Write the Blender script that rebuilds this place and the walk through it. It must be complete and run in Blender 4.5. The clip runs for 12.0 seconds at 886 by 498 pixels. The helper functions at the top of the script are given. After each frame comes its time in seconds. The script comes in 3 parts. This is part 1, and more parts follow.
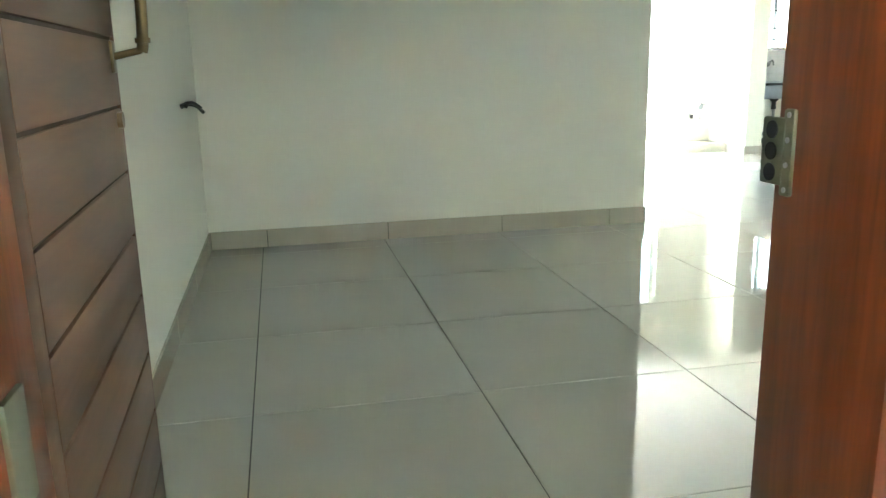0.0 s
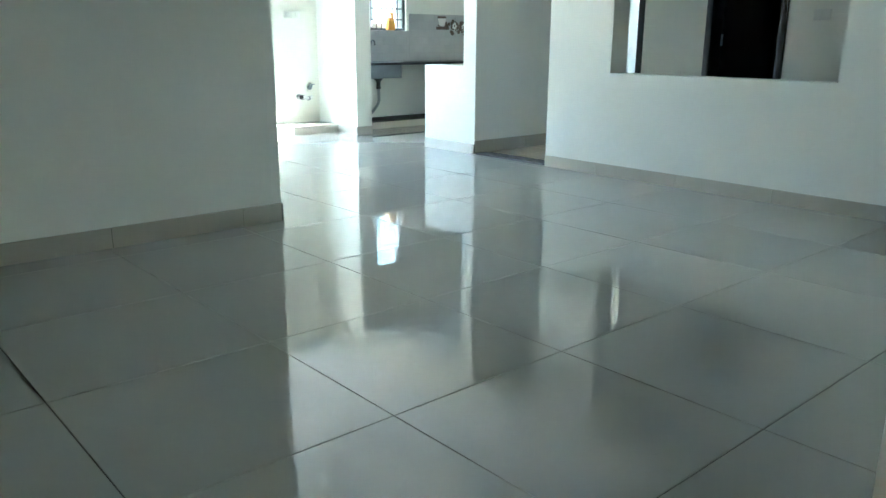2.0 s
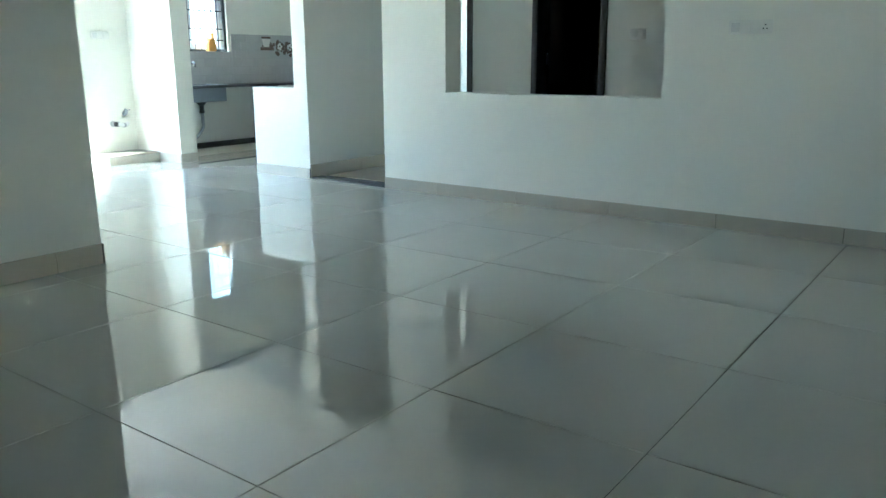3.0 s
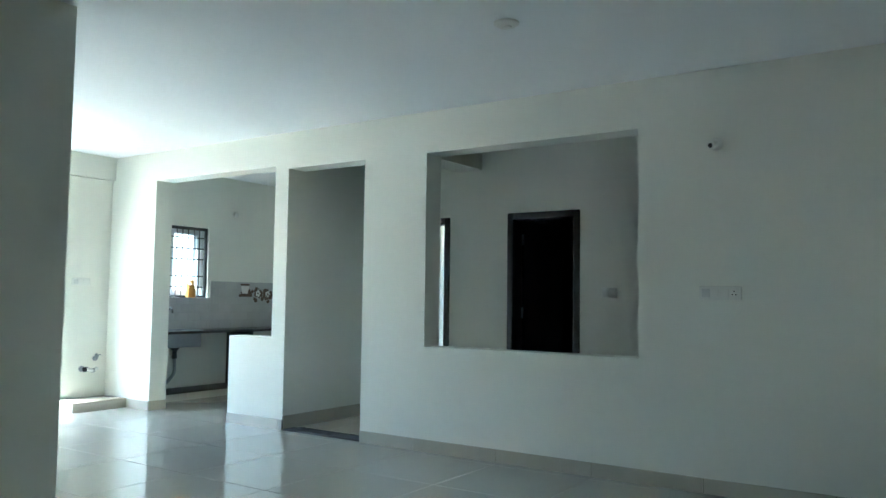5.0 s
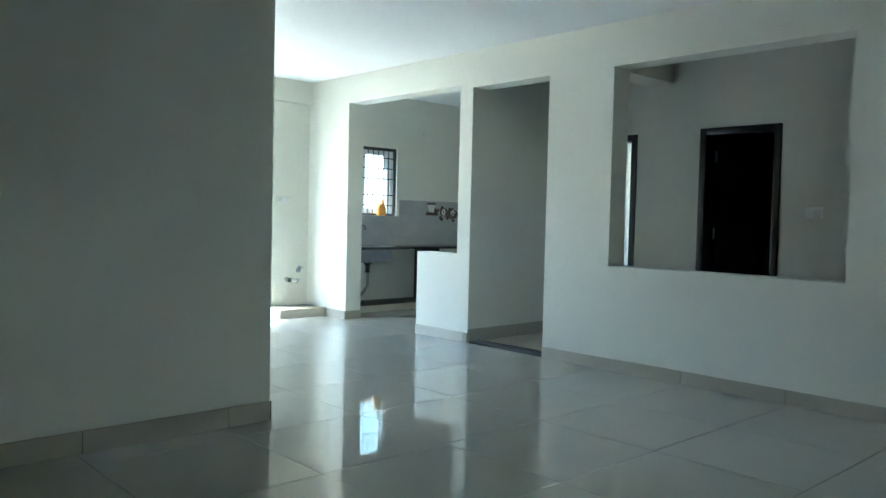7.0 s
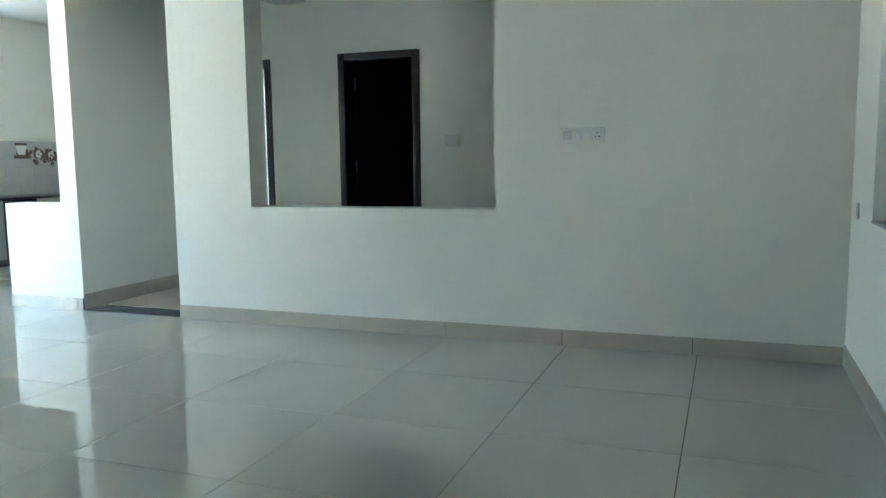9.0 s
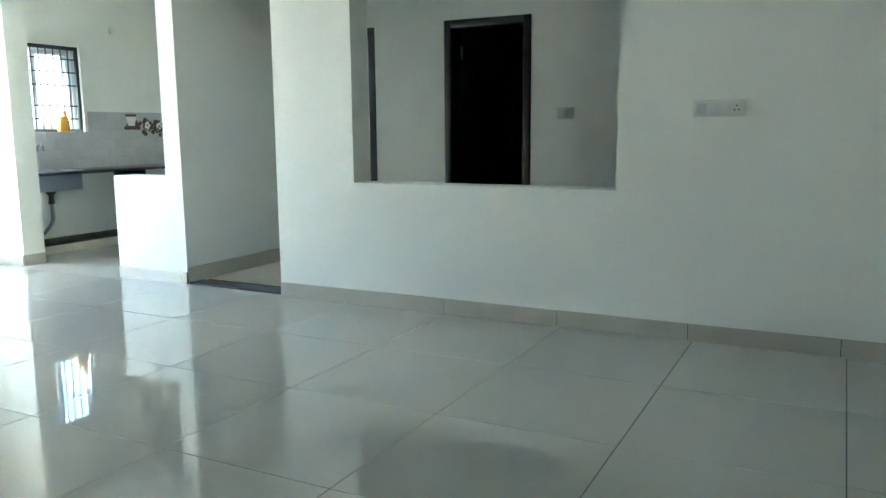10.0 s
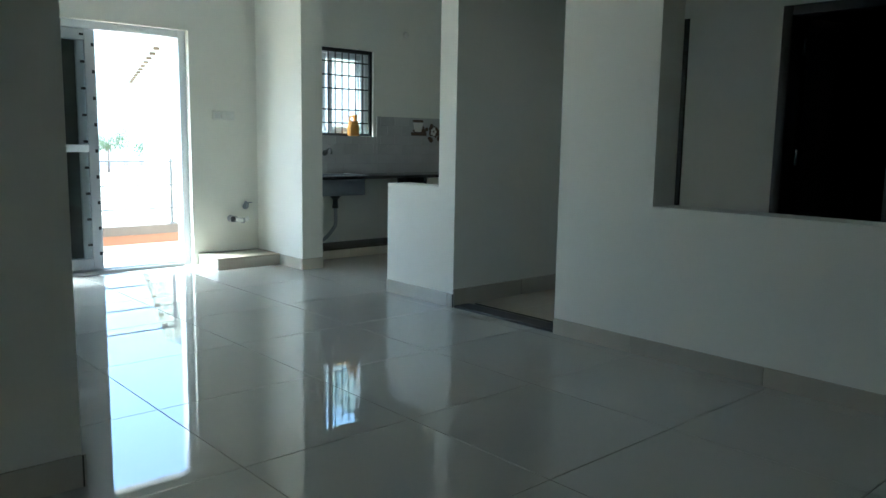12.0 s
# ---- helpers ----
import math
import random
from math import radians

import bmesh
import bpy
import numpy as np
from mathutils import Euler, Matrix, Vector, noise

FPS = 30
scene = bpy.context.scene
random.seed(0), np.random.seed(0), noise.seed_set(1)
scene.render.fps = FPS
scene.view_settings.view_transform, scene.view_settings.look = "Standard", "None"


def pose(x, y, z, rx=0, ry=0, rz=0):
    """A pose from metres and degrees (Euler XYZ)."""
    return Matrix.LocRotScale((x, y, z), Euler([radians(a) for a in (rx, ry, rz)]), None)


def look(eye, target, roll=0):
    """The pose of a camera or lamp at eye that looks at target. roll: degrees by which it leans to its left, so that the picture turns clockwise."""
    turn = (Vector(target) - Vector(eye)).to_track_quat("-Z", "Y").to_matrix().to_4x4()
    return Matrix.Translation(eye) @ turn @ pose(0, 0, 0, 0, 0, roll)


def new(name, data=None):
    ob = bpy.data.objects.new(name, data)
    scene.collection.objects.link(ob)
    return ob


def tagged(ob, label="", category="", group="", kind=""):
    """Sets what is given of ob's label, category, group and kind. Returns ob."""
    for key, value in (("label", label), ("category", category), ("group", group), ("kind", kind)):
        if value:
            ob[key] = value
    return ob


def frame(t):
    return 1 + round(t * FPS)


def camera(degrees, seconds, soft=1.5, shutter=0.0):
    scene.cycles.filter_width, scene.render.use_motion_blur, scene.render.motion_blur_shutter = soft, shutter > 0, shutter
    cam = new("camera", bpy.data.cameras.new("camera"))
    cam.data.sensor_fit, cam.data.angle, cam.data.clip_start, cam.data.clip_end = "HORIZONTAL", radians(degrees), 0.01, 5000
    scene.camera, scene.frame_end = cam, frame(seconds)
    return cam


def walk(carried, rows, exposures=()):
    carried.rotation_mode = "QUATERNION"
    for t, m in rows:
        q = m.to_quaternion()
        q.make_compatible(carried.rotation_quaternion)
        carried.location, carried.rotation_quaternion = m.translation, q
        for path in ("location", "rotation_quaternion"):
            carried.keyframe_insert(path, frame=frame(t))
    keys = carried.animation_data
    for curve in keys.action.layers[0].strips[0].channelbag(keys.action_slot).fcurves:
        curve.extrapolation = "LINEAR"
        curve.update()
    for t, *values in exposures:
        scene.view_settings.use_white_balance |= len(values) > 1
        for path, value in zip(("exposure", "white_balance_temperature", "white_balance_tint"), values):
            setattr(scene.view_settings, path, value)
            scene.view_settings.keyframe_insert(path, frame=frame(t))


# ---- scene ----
cam = camera(59.4, 12.0)
PATH = [
    (0, (-1.45, -2.514, 1.142), (-1.057, -0.608, 0.681), -1.2),
    (0.5, (-1.468, -2.319, 1.129), (-0.92, -0.459, 0.643), -1.5),
    (1, (-1.384, -2.009, 1.083), (-0.651, -0.219, 0.575), -0.9),
    (1.5, (-1.386, -1.932, 1.134), (-0.41, -0.261, 0.627), -0.0),
    (2, (-1.345, -1.766, 1.144), (-0.074, -0.314, 0.62), 0.3),
    (2.5, (-1.293, -1.636, 1.137), (0.188, -0.388, 0.638), 0.1),
    (3, (-1.25, -1.557, 1.147), (0.316, -0.408, 0.67), -0.2),
    (3.5, (-1.223, -1.474, 1.156), (0.415, -0.367, 0.85), -0.8),
    (3.7, (-1.223, -1.45, 1.16), (0.438, -0.35, 0.98), -0.6),
    (5.3, (-1.266, -1.464, 1.306), (0.374, -0.329, 1.448), 1.4),
    (5.5, (-1.245, -1.459, 1.319), (0.356, -0.265, 1.432), 1.4),
    (6, (-1.27, -1.494, 1.291), (0.194, -0.133, 1.361), 0.8),
    (6.5, (-1.294, -1.504, 1.26), (0.057, -0.03, 1.247), 1.1),
    (6.7, (-1.298, -1.494, 1.249), (0.044, -0.011, 1.197), 1.3),
    (8.3, (-0.95, -1.166, 1.206), (0.685, -0.037, 0.976), 0.6),
    (8.5, (-0.877, -1.102, 1.198), (0.84, -0.103, 0.97), 0.7),
    (9, (-0.767, -0.949, 1.203), (1.098, -0.263, 0.971), -0.7),
    (9.5, (-0.661, -0.836, 1.218), (1.196, -0.142, 0.949), -0.2),
    (10, (-0.479, -0.723, 1.234), (1.278, 0.182, 0.929), -0.5),
    (10.5, (-0.272, -0.637, 1.243), (1.355, 0.488, 0.948), 1.1),
    (11, (-0.037, -0.459, 1.209), (1.52, 0.768, 0.945), 2.4),
    (11.5, (0.121, -0.291, 1.234), (1.58, 1.051, 0.962), 1.6),
    (12, (0.307, -0.125, 1.217), (1.631, 1.348, 0.939), 1.0),
]
EXPOSURES = [(0, 6.08, 5550, -4), (0.5, 5.65, 5450, -4), (1, 5.2, 5200, -6), (1.5, 5.03, 4900, -6), (2.5, 5.0, 4780, -6), (3.5, 4.8, 4780, -6), (5.5, 4.25, 4720, -7), (6.5, 4.2, 4720, -7), (8.5, 4.6, 4900, -6), (9.3, 5.25, 4950, -5), (10, 5.05, 5000, -5), (10.5, 4.4, 4800, -7), (11, 3.95, 4800, -7), (12, 3.08, 4900, -6)]
walk(cam, [(t, look(eye, target, roll)) for t, eye, target, roll in PATH], EXPOSURES)

# ---- light ----
world = bpy.data.worlds.new("sky")
scene.world = world
world.use_nodes = True
wn = world.node_tree
sky = wn.nodes.new("ShaderNodeTexSky")
sky.sky_type = "NISHITA"
sky.sun_disc = False
sky.sun_elevation, sky.sun_rotation = radians(68), radians(-51)
sky.air_density, sky.dust_density = 1.0, 5.0
wn.nodes["Background"].inputs["Strength"].default_value = 0.15
wn.links.new(sky.outputs["Color"], wn.nodes["Background"].inputs["Color"])
sun = new("sun", bpy.data.lights.new("sun", "SUN"))
sun.data.energy, sun.data.angle, sun.data.color = 3.2, radians(14), (1.0, 0.96, 0.9)
sun.matrix_world = look((-10, 8, 32), (0, 0, 0))

# ---- plan, in metres ----
EX = 4.1            # room face of the long wall with the openings
ET = 0.22           # its thickness
NY = 6.87           # room face of the balcony and kitchen wall
PY = 2.615          # face of the partition
PX = 1.10           # its free end
WX = -1.94          # west wall
SY = -1.6           # entrance wall
CZ = 2.87           # ceiling
CX = 5.54           # back wall of the corridor
TILE = 0.8

# ---- materials ----


def material(name, colour, rough=0.6, metal=0.0, vary=0.06, scale=3.0, fine=60.0, bump=0.0, bump_scale=120.0, random_by=0.0, spec=0.5):
    m = bpy.data.materials.new(name)
    m.use_nodes = True
    n, l = m.node_tree.nodes, m.node_tree.links
    b = n["Principled BSDF"]
    b.inputs["Roughness"].default_value = rough
    b.inputs["Metallic"].default_value = metal
    b.inputs["Specular IOR Level"].default_value = spec
    co = n.new("ShaderNodeTexCoord")
    geo = n.new("ShaderNodeNewGeometry")
    big, small = n.new("ShaderNodeTexNoise"), n.new("ShaderNodeTexNoise")
    big.inputs["Scale"].default_value, small.inputs["Scale"].default_value = scale, fine
    big.inputs["Detail"].default_value, small.inputs["Detail"].default_value = 5, 3
    l.new(geo.outputs["Position"], big.inputs["Vector"])
    l.new(geo.outputs["Position"], small.inputs["Vector"])
    add = n.new("ShaderNodeMath")
    add.operation = "MULTIPLY_ADD"
    add.inputs[1].default_value = 0.4
    l.new(small.outputs["Fac"], add.inputs[0])
    l.new(big.outputs["Fac"], add.inputs[2])
    last = add
    if random_by:
        info = n.new("ShaderNodeObjectInfo")
        ra = n.new("ShaderNodeMath")
        ra.operation = "MULTIPLY_ADD"
        ra.inputs[1].default_value = random_by
        l.new(info.outputs["Random"], ra.inputs[0])
        l.new(add.outputs[0], ra.inputs[2])
        last = ra
    ramp = n.new("ShaderNodeMapRange")
    ramp.inputs["From Min"].default_value, ramp.inputs["From Max"].default_value = 0.3, 1.1 + random_by
    ramp.inputs["To Min"].default_value, ramp.inputs["To Max"].default_value = 1 - vary, 1 + vary
    l.new(last.outputs[0], ramp.inputs["Value"])
    mul = n.new("ShaderNodeVectorMath")
    mul.operation = "SCALE"
    mul.inputs[0].default_value = colour
    l.new(ramp.outputs[0], mul.inputs["Scale"])
    l.new(mul.outputs[0], b.inputs["Base Color"])
    if bump:
        bt = n.new("ShaderNodeTexNoise")
        bt.inputs["Scale"].default_value = bump_scale
        bt.inputs["Detail"].default_value = 4
        l.new(geo.outputs["Position"], bt.inputs["Vector"])
        bu = n.new("ShaderNodeBump")
        bu.inputs["Strength"].default_value, bu.inputs["Distance"].default_value = bump, 0.004
        l.new(bt.outputs["Fac"], bu.inputs["Height"])
        l.new(bu.outputs[0], b.inputs["Normal"])
    return m


def wood(name, dark, light, rough, along="Z", stretch=14.0):
    m = bpy.data.materials.new(name)
    m.use_nodes = True
    n, l = m.node_tree.nodes, m.node_tree.links
    b = n["Principled BSDF"]
    b.inputs["Roughness"].default_value = rough
    geo = n.new("ShaderNodeNewGeometry")
    mp = n.new("ShaderNodeMapping")
    mp.inputs["Scale"].default_value = {"Z": (stretch, stretch, 1), "Y": (stretch, 1, stretch), "X": (1, stretch, stretch)}[along]
    l.new(geo.outputs["Position"], mp.inputs["Vector"])
    a, c = n.new("ShaderNodeTexNoise"), n.new("ShaderNodeTexNoise")
    a.inputs["Scale"].default_value, a.inputs["Detail"].default_value, a.inputs["Distortion"].default_value = 1.6, 6, 0.6
    c.inputs["Scale"].default_value, c.inputs["Detail"].default_value = 9, 4
    for t in (a, c):
        l.new(mp.outputs[0], t.inputs["Vector"])
    mx = n.new("ShaderNodeMath")
    mx.operation = "MULTIPLY_ADD"
    mx.inputs[1].default_value = 0.35
    l.new(c.outputs["Fac"], mx.inputs[0])
    l.new(a.outputs["Fac"], mx.inputs[2])
    ramp = n.new("ShaderNodeValToRGB")
    ramp.color_ramp.elements[0].position, ramp.color_ramp.elements[1].position = 0.45, 0.9
    ramp.color_ramp.elements[0].color, ramp.color_ramp.elements[1].color = (*dark, 1), (*light, 1)
    l.new(mx.outputs[0], ramp.inputs["Fac"])
    l.new(ramp.outputs[0], b.inputs["Base Color"])
    bu = n.new("ShaderNodeBump")
    bu.inputs["Strength"].default_value, bu.inputs["Distance"].default_value = 0.15, 0.002
    l.new(mx.outputs[0], bu.inputs["Height"])
    l.new(bu.outputs[0], b.inputs["Normal"])
    return m


def glass_material():
    m = bpy.data.materials.new("window_glass")
    m.use_nodes = True
    b = m.node_tree.nodes["Principled BSDF"]
    b.inputs["Transmission Weight"].default_value = 1.0
    b.inputs["Roughness"].default_value = 0.02
    b.inputs["IOR"].default_value = 1.45
    b.inputs["Base Color"].default_value = (0.93, 0.96, 0.95, 1)
    return m


PAINT = material("cream_wall_paint", (0.76, 0.75, 0.66), 0.55, vary=0.025, scale=0.9, fine=25, bump=0.12, bump_scale=70)
CEIL = material("white_ceiling_paint", (0.82, 0.83, 0.82), 0.7, vary=0.02, scale=0.8, fine=20, bump=0.1, bump_scale=60)
TILEM = material("polished_vitrified_tile", (0.385, 0.37, 0.318), 0.008, vary=0.035, scale=1.4, fine=40, random_by=0.15, spec=0.5)
TILEM.node_tree.nodes["Principled BSDF"].inputs["IOR"].default_value = 1.95
GROUT = material("dark_tile_grout", (0.05, 0.047, 0.042), 0.9, vary=0.2, fine=200)
SKIRT = material("beige_skirting_tile", (0.46, 0.425, 0.345), 0.22, vary=0.06, scale=4, fine=80, random_by=0.3)
BEIGE = material("beige_corridor_tile", (0.46, 0.40, 0.30), 0.18, vary=0.06, scale=3, fine=60, random_by=0.3)
GRANITE = material("black_granite", (0.022, 0.022, 0.024), 0.12, vary=0.5, scale=30, fine=300)
GREYGRANITE = material("dark_grey_granite", (0.026, 0.024, 0.022), 0.55, vary=0.35, scale=30, fine=300)
DOORDARK = wood("dark_brown_door_wood", (0.010, 0.009, 0.007), (0.022, 0.018, 0.013), 0.4)
REDWOOD = wood("red_brown_varnished_wood", (0.07, 0.014, 0.004), (0.20, 0.05, 0.014), 0.32)
LEAFWOOD = wood("brown_veneer_wood", (0.075, 0.036, 0.018), (0.125, 0.064, 0.032), 0.5, along="Y", stretch=10)
GROOVE = material("dark_groove", (0.03, 0.02, 0.012), 0.8, vary=0.2)
STEEL = material("brushed_steel", (0.55, 0.56, 0.57), 0.3, 1.0, vary=0.06, scale=20, fine=200)
SATIN = material("satin_nickel", (0.27, 0.28, 0.21), 0.5, 1.0, vary=0.08, scale=30, fine=200)
BRASS = material("antique_brass", (0.15, 0.11, 0.06), 0.35, 1.0, vary=0.15, scale=40, fine=200)
BLACKMETAL = material("black_painted_metal", (0.018, 0.018, 0.02), 0.4, vary=0.2, fine=150)
# near-black for solid discs that imitate the shade inside holes
HOLESHADE = material("painted_hole_shade", (0.012, 0.012, 0.012), 0.9, vary=0.1)
UPVC = material("white_upvc_frame", (0.74, 0.76, 0.77), 0.3, vary=0.03, scale=6)
ALUM = material("grey_aluminium_frame", (0.50, 0.52, 0.54), 0.35, 0.6, vary=0.06, scale=12)
WHITEPLASTIC = material("white_switch_plastic", (0.72, 0.715, 0.65), 0.35, vary=0.03, scale=20)
GREYPLASTIC = material("grey_switch_plastic", (0.60, 0.60, 0.56), 0.35, vary=0.04, scale=20)
ORANGE = material("orange_plastic", (0.88, 0.43, 0.07), 0.35, vary=0.06, scale=30)
GREYPIPE = material("grey_flexible_plastic", (0.30, 0.31, 0.31), 0.5, vary=0.1, scale=40)
WALLTILE = material("pale_grey_wall_tile", (0.46, 0.45, 0.43), 0.2, vary=0.10, scale=9, fine=50, random_by=0.5, bump=0.1)
PRINTDARK = material("brown_printed_glaze", (0.11, 0.075, 0.055), 0.2, vary=0.4, scale=60)
PRINTLIGHT = material("cream_printed_glaze", (0.75, 0.73, 0.68), 0.2, vary=0.08, scale=60)
RAILSTEEL = material("dull_railing_steel", (0.13, 0.13, 0.125), 0.45, 0.4, vary=0.1, scale=20)
SINKSTEEL = material("dull_sink_steel", (0.26, 0.28, 0.30), 0.42, 0.9, vary=0.08, scale=20)
PALEGROUT = material("pale_grout", (0.36, 0.35, 0.33), 0.8, vary=0.1, fine=150)
PALEGLASS = material("pale_window_pane", (0.42, 0.46, 0.48), 0.1, vary=0.05)
COPING = material("brown_grey_coping", (0.11, 0.09, 0.07), 0.7, vary=0.12, scale=6)
TERRA = material("terracotta_parapet", (0.24, 0.11, 0.055), 0.6, vary=0.10, scale=5, bump=0.2)
BALTILE = material("pale_balcony_tile", (0.58, 0.47, 0.38), 0.5, vary=0.08, scale=3)
CEMENT = material("grey_landing_cement", (0.36, 0.35, 0.33), 0.7, vary=0.12, scale=2, bump=0.2)
# near-black brown: the unlit bathroom's shade is put into its wall colour
BATHSHADE = material("bathroom_shade_brown", (0.045, 0.032, 0.024), 0.3, vary=0.25, scale=6, random_by=0.3)
CERAMIC = material("white_ceramic", (0.75, 0.75, 0.73), 0.12, vary=0.02)
EARTH = material("dry_earth_ground", (0.40, 0.34, 0.26), 0.95, vary=0.25, scale=0.15, fine=2, bump=0.3, bump_scale=3)
PALEWALL = material("pale_house_plaster", (0.76, 0.76, 0.70), 0.8, vary=0.06, scale=0.6, bump=0.1)
# ochre chosen to warm the light thrown back at the entrance
BOUNCEWALL = material("ochre_bounce_plaster", (0.67, 0.61, 0.46), 0.8, vary=0.06, scale=0.6, bump=0.1)
DARKMESH = material("dark_insect_mesh", (0.07, 0.075, 0.07), 0.7, vary=0.1, scale=40)
SHEET = material("weathered_roof_sheet", (0.42, 0.50, 0.48), 0.5, vary=0.12, scale=0.8)
LEAF = material("green_leaves", (0.06, 0.10, 0.03), 0.6, vary=0.4, scale=2)
BARK = material("grey_brown_bark", (0.14, 0.10, 0.07), 0.9, vary=0.3, scale=6, bump=0.5)
GLASS = glass_material()

# ---- mesh helpers ----


def box(bm, lo, hi, bevel=0.0, m=None):
    """A box between two corners, its edges rounded by bevel."""
    c = [(a + b) / 2 for a, b in zip(lo, hi)]
    d = [abs(b - a) for a, b in zip(lo, hi)]
    v = bmesh.ops.create_cube(bm, size=1.0, matrix=Matrix.Translation(c) @ Matrix.Diagonal((*d, 1)))["verts"]
    if bevel:
        e = {e for q in v for e in q.link_edges}
        v = [q for f in bmesh.ops.bevel(bm, geom=list(e), offset=min(bevel, min(d) * 0.45), segments=2, profile=0.5, affect="EDGES")["faces"] for q in f.verts]
        v = list({q for s in v for q in _island(s)})
    if m is not None:
        bmesh.ops.transform(bm, matrix=m, verts=v)
    return v


def _island(start):
    seen, todo = {start}, [start]
    while todo:
        q = todo.pop()
        for e in q.link_edges:
            o = e.other_vert(q)
            if o not in seen:
                seen.add(o)
                todo.append(o)
    return seen


def rod(bm, a, b, r, r2=None, sides=16):
    """A round bar from a to b."""
    a, b = Vector(a), Vector(b)
    d = b - a
    m = Matrix.Translation((a + b) / 2) @ d.to_track_quat("Z", "Y").to_matrix().to_4x4()
    return bmesh.ops.create_cone(bm, cap_ends=True, segments=sides, radius1=r, radius2=r if r2 is None else r2, depth=d.length, matrix=m)["verts"]


def lathe(bm, profile, at, axis="Z", sides=28):
    """A turned body: profile is (radius, height) pairs along the axis from at."""
    turn = {"Z": Matrix.Identity(3), "X": Matrix.Rotation(radians(90), 3, "Y"), "-X": Matrix.Rotation(radians(-90), 3, "Y"),
            "-Y": Matrix.Rotation(radians(90), 3, "X"), "-Z": Matrix.Rotation(radians(180), 3, "X")}[axis]
    rings = []
    for r, h in profile:
        rings.append([bm.verts.new(Vector(at) + turn @ Vector((max(r, 1e-4) * math.cos(2 * math.pi * k / sides), max(r, 1e-4) * math.sin(2 * math.pi * k / sides), h))) for k in range(sides)])
    for p, q in zip(rings, rings[1:]):
        for k in range(sides):
            bm.faces.new((p[k], p[(k + 1) % sides], q[(k + 1) % sides], q[k]))
    bm.faces.new(rings[0][::-1])
    bm.faces.new(rings[-1])


def tube(bm, points, r, sides=12, steps=6):
    """A bent pipe through points."""
    pts = [Vector(p) for p in points]
    line = []
    for i in range(len(pts) - 1):
        p0, p1, p2, p3 = pts[max(i - 1, 0)], pts[i], pts[i + 1], pts[min(i + 2, len(pts) - 1)]
        for s in range(steps):
            t = s / steps
            line.append(0.5 * ((2 * p1) + (p2 - p0) * t + (2 * p0 - 5 * p1 + 4 * p2 - p3) * t * t + (3 * p1 - p0 - 3 * p2 + p3) * t ** 3))
    line.append(pts[-1])
    rings = []
    for i, p in enumerate(line):
        d = (line[min(i + 1, len(line) - 1)] - line[max(i - 1, 0)]).normalized()
        q = d.to_track_quat("Z", "Y")
        rings.append([bm.verts.new(p + q @ Vector((r * math.cos(2 * math.pi * k / sides), r * math.sin(2 * math.pi * k / sides), 0))) for k in range(sides)])
    for p, q in zip(rings, rings[1:]):
        for k in range(sides):
            bm.faces.new((p[k], p[(k + 1) % sides], q[(k + 1) % sides], q[k]))
    bm.faces.new(rings[0][::-1])
    bm.faces.new(rings[-1])


def mesh_of(name, bm, mat, smooth=True):
    bmesh.ops.recalc_face_normals(bm, faces=bm.faces)
    me = bpy.data.meshes.new(name)
    bm.to_mesh(me)
    bm.free()
    me.materials.append(mat)
    if smooth:
        me.shade_smooth()
        me.set_sharp_from_angle(angle=radians(35))
    return me


def part(name, bm, mat, parent=None, label=""):
    """One mesh object under a thing or a part."""
    ob = new(name, mesh_of(name, bm, mat))
    ob.parent = parent
    return tagged(ob, label)


def thing(name, label, category, at=(0, 0, 0), group="", kind=""):
    ob = new(name)
    ob.empty_display_size = 0.1
    ob.location = at
    return tagged(ob, label, category, group, kind)


def boxes(*specs, bevel=0.0):
    bm = bmesh.new()
    for lo, hi in specs:
        box(bm, lo, hi, bevel)
    return bm


def wall(name, axis, at, thick, along, height, holes, mat, label):
    """A wall across axis ('x' or 'y') from at to at + thick, with rectangular openings (a0, a1, z0, z1) through it."""
    us = sorted({*along, *(v for h in holes for v in h[:2])})
    zs = sorted({*height, *(v for h in holes for v in h[2:])})

    def solid(i, k):
        if not (0 <= i < len(us) - 1 and 0 <= k < len(zs) - 1):
            return False
        u, z = (us[i] + us[i + 1]) / 2, (zs[k] + zs[k + 1]) / 2
        return not any(h[0] < u < h[1] and h[2] < z < h[3] for h in holes)
    bm = bmesh.new()
    cache = {}

    def v(s, u, z):
        key = (s, u, z)
        if key not in cache:
            p = at + s * thick
            cache[key] = bm.verts.new((p, u, z) if axis == "x" else (u, p, z))
        return cache[key]
    for i in range(len(us) - 1):
        for k in range(len(zs) - 1):
            if not solid(i, k):
                continue
            a, b, c, d = us[i], us[i + 1], zs[k], zs[k + 1]
            for s in (0, 1):
                bm.faces.new((v(s, a, c), v(s, b, c), v(s, b, d), v(s, a, d)))
            for di, dk, p, q in ((-1, 0, (a, c), (a, d)), (1, 0, (b, c), (b, d)), (0, -1, (a, c), (b, c)), (0, 1, (a, d), (b, d))):
                if not solid(i + di, k + dk):
                    bm.faces.new((v(0, *p), v(0, *q), v(1, *q), v(1, *p)))
    ob = new(name, mesh_of(name, bm, mat, False))
    return tagged(ob, label, "wall", kind="structure")


def slab(name, lo, hi, mat, label, category, kind="structure"):
    ob = new(name, mesh_of(name, boxes((lo, hi)), mat, False))
    return tagged(ob, label, category, kind=kind)


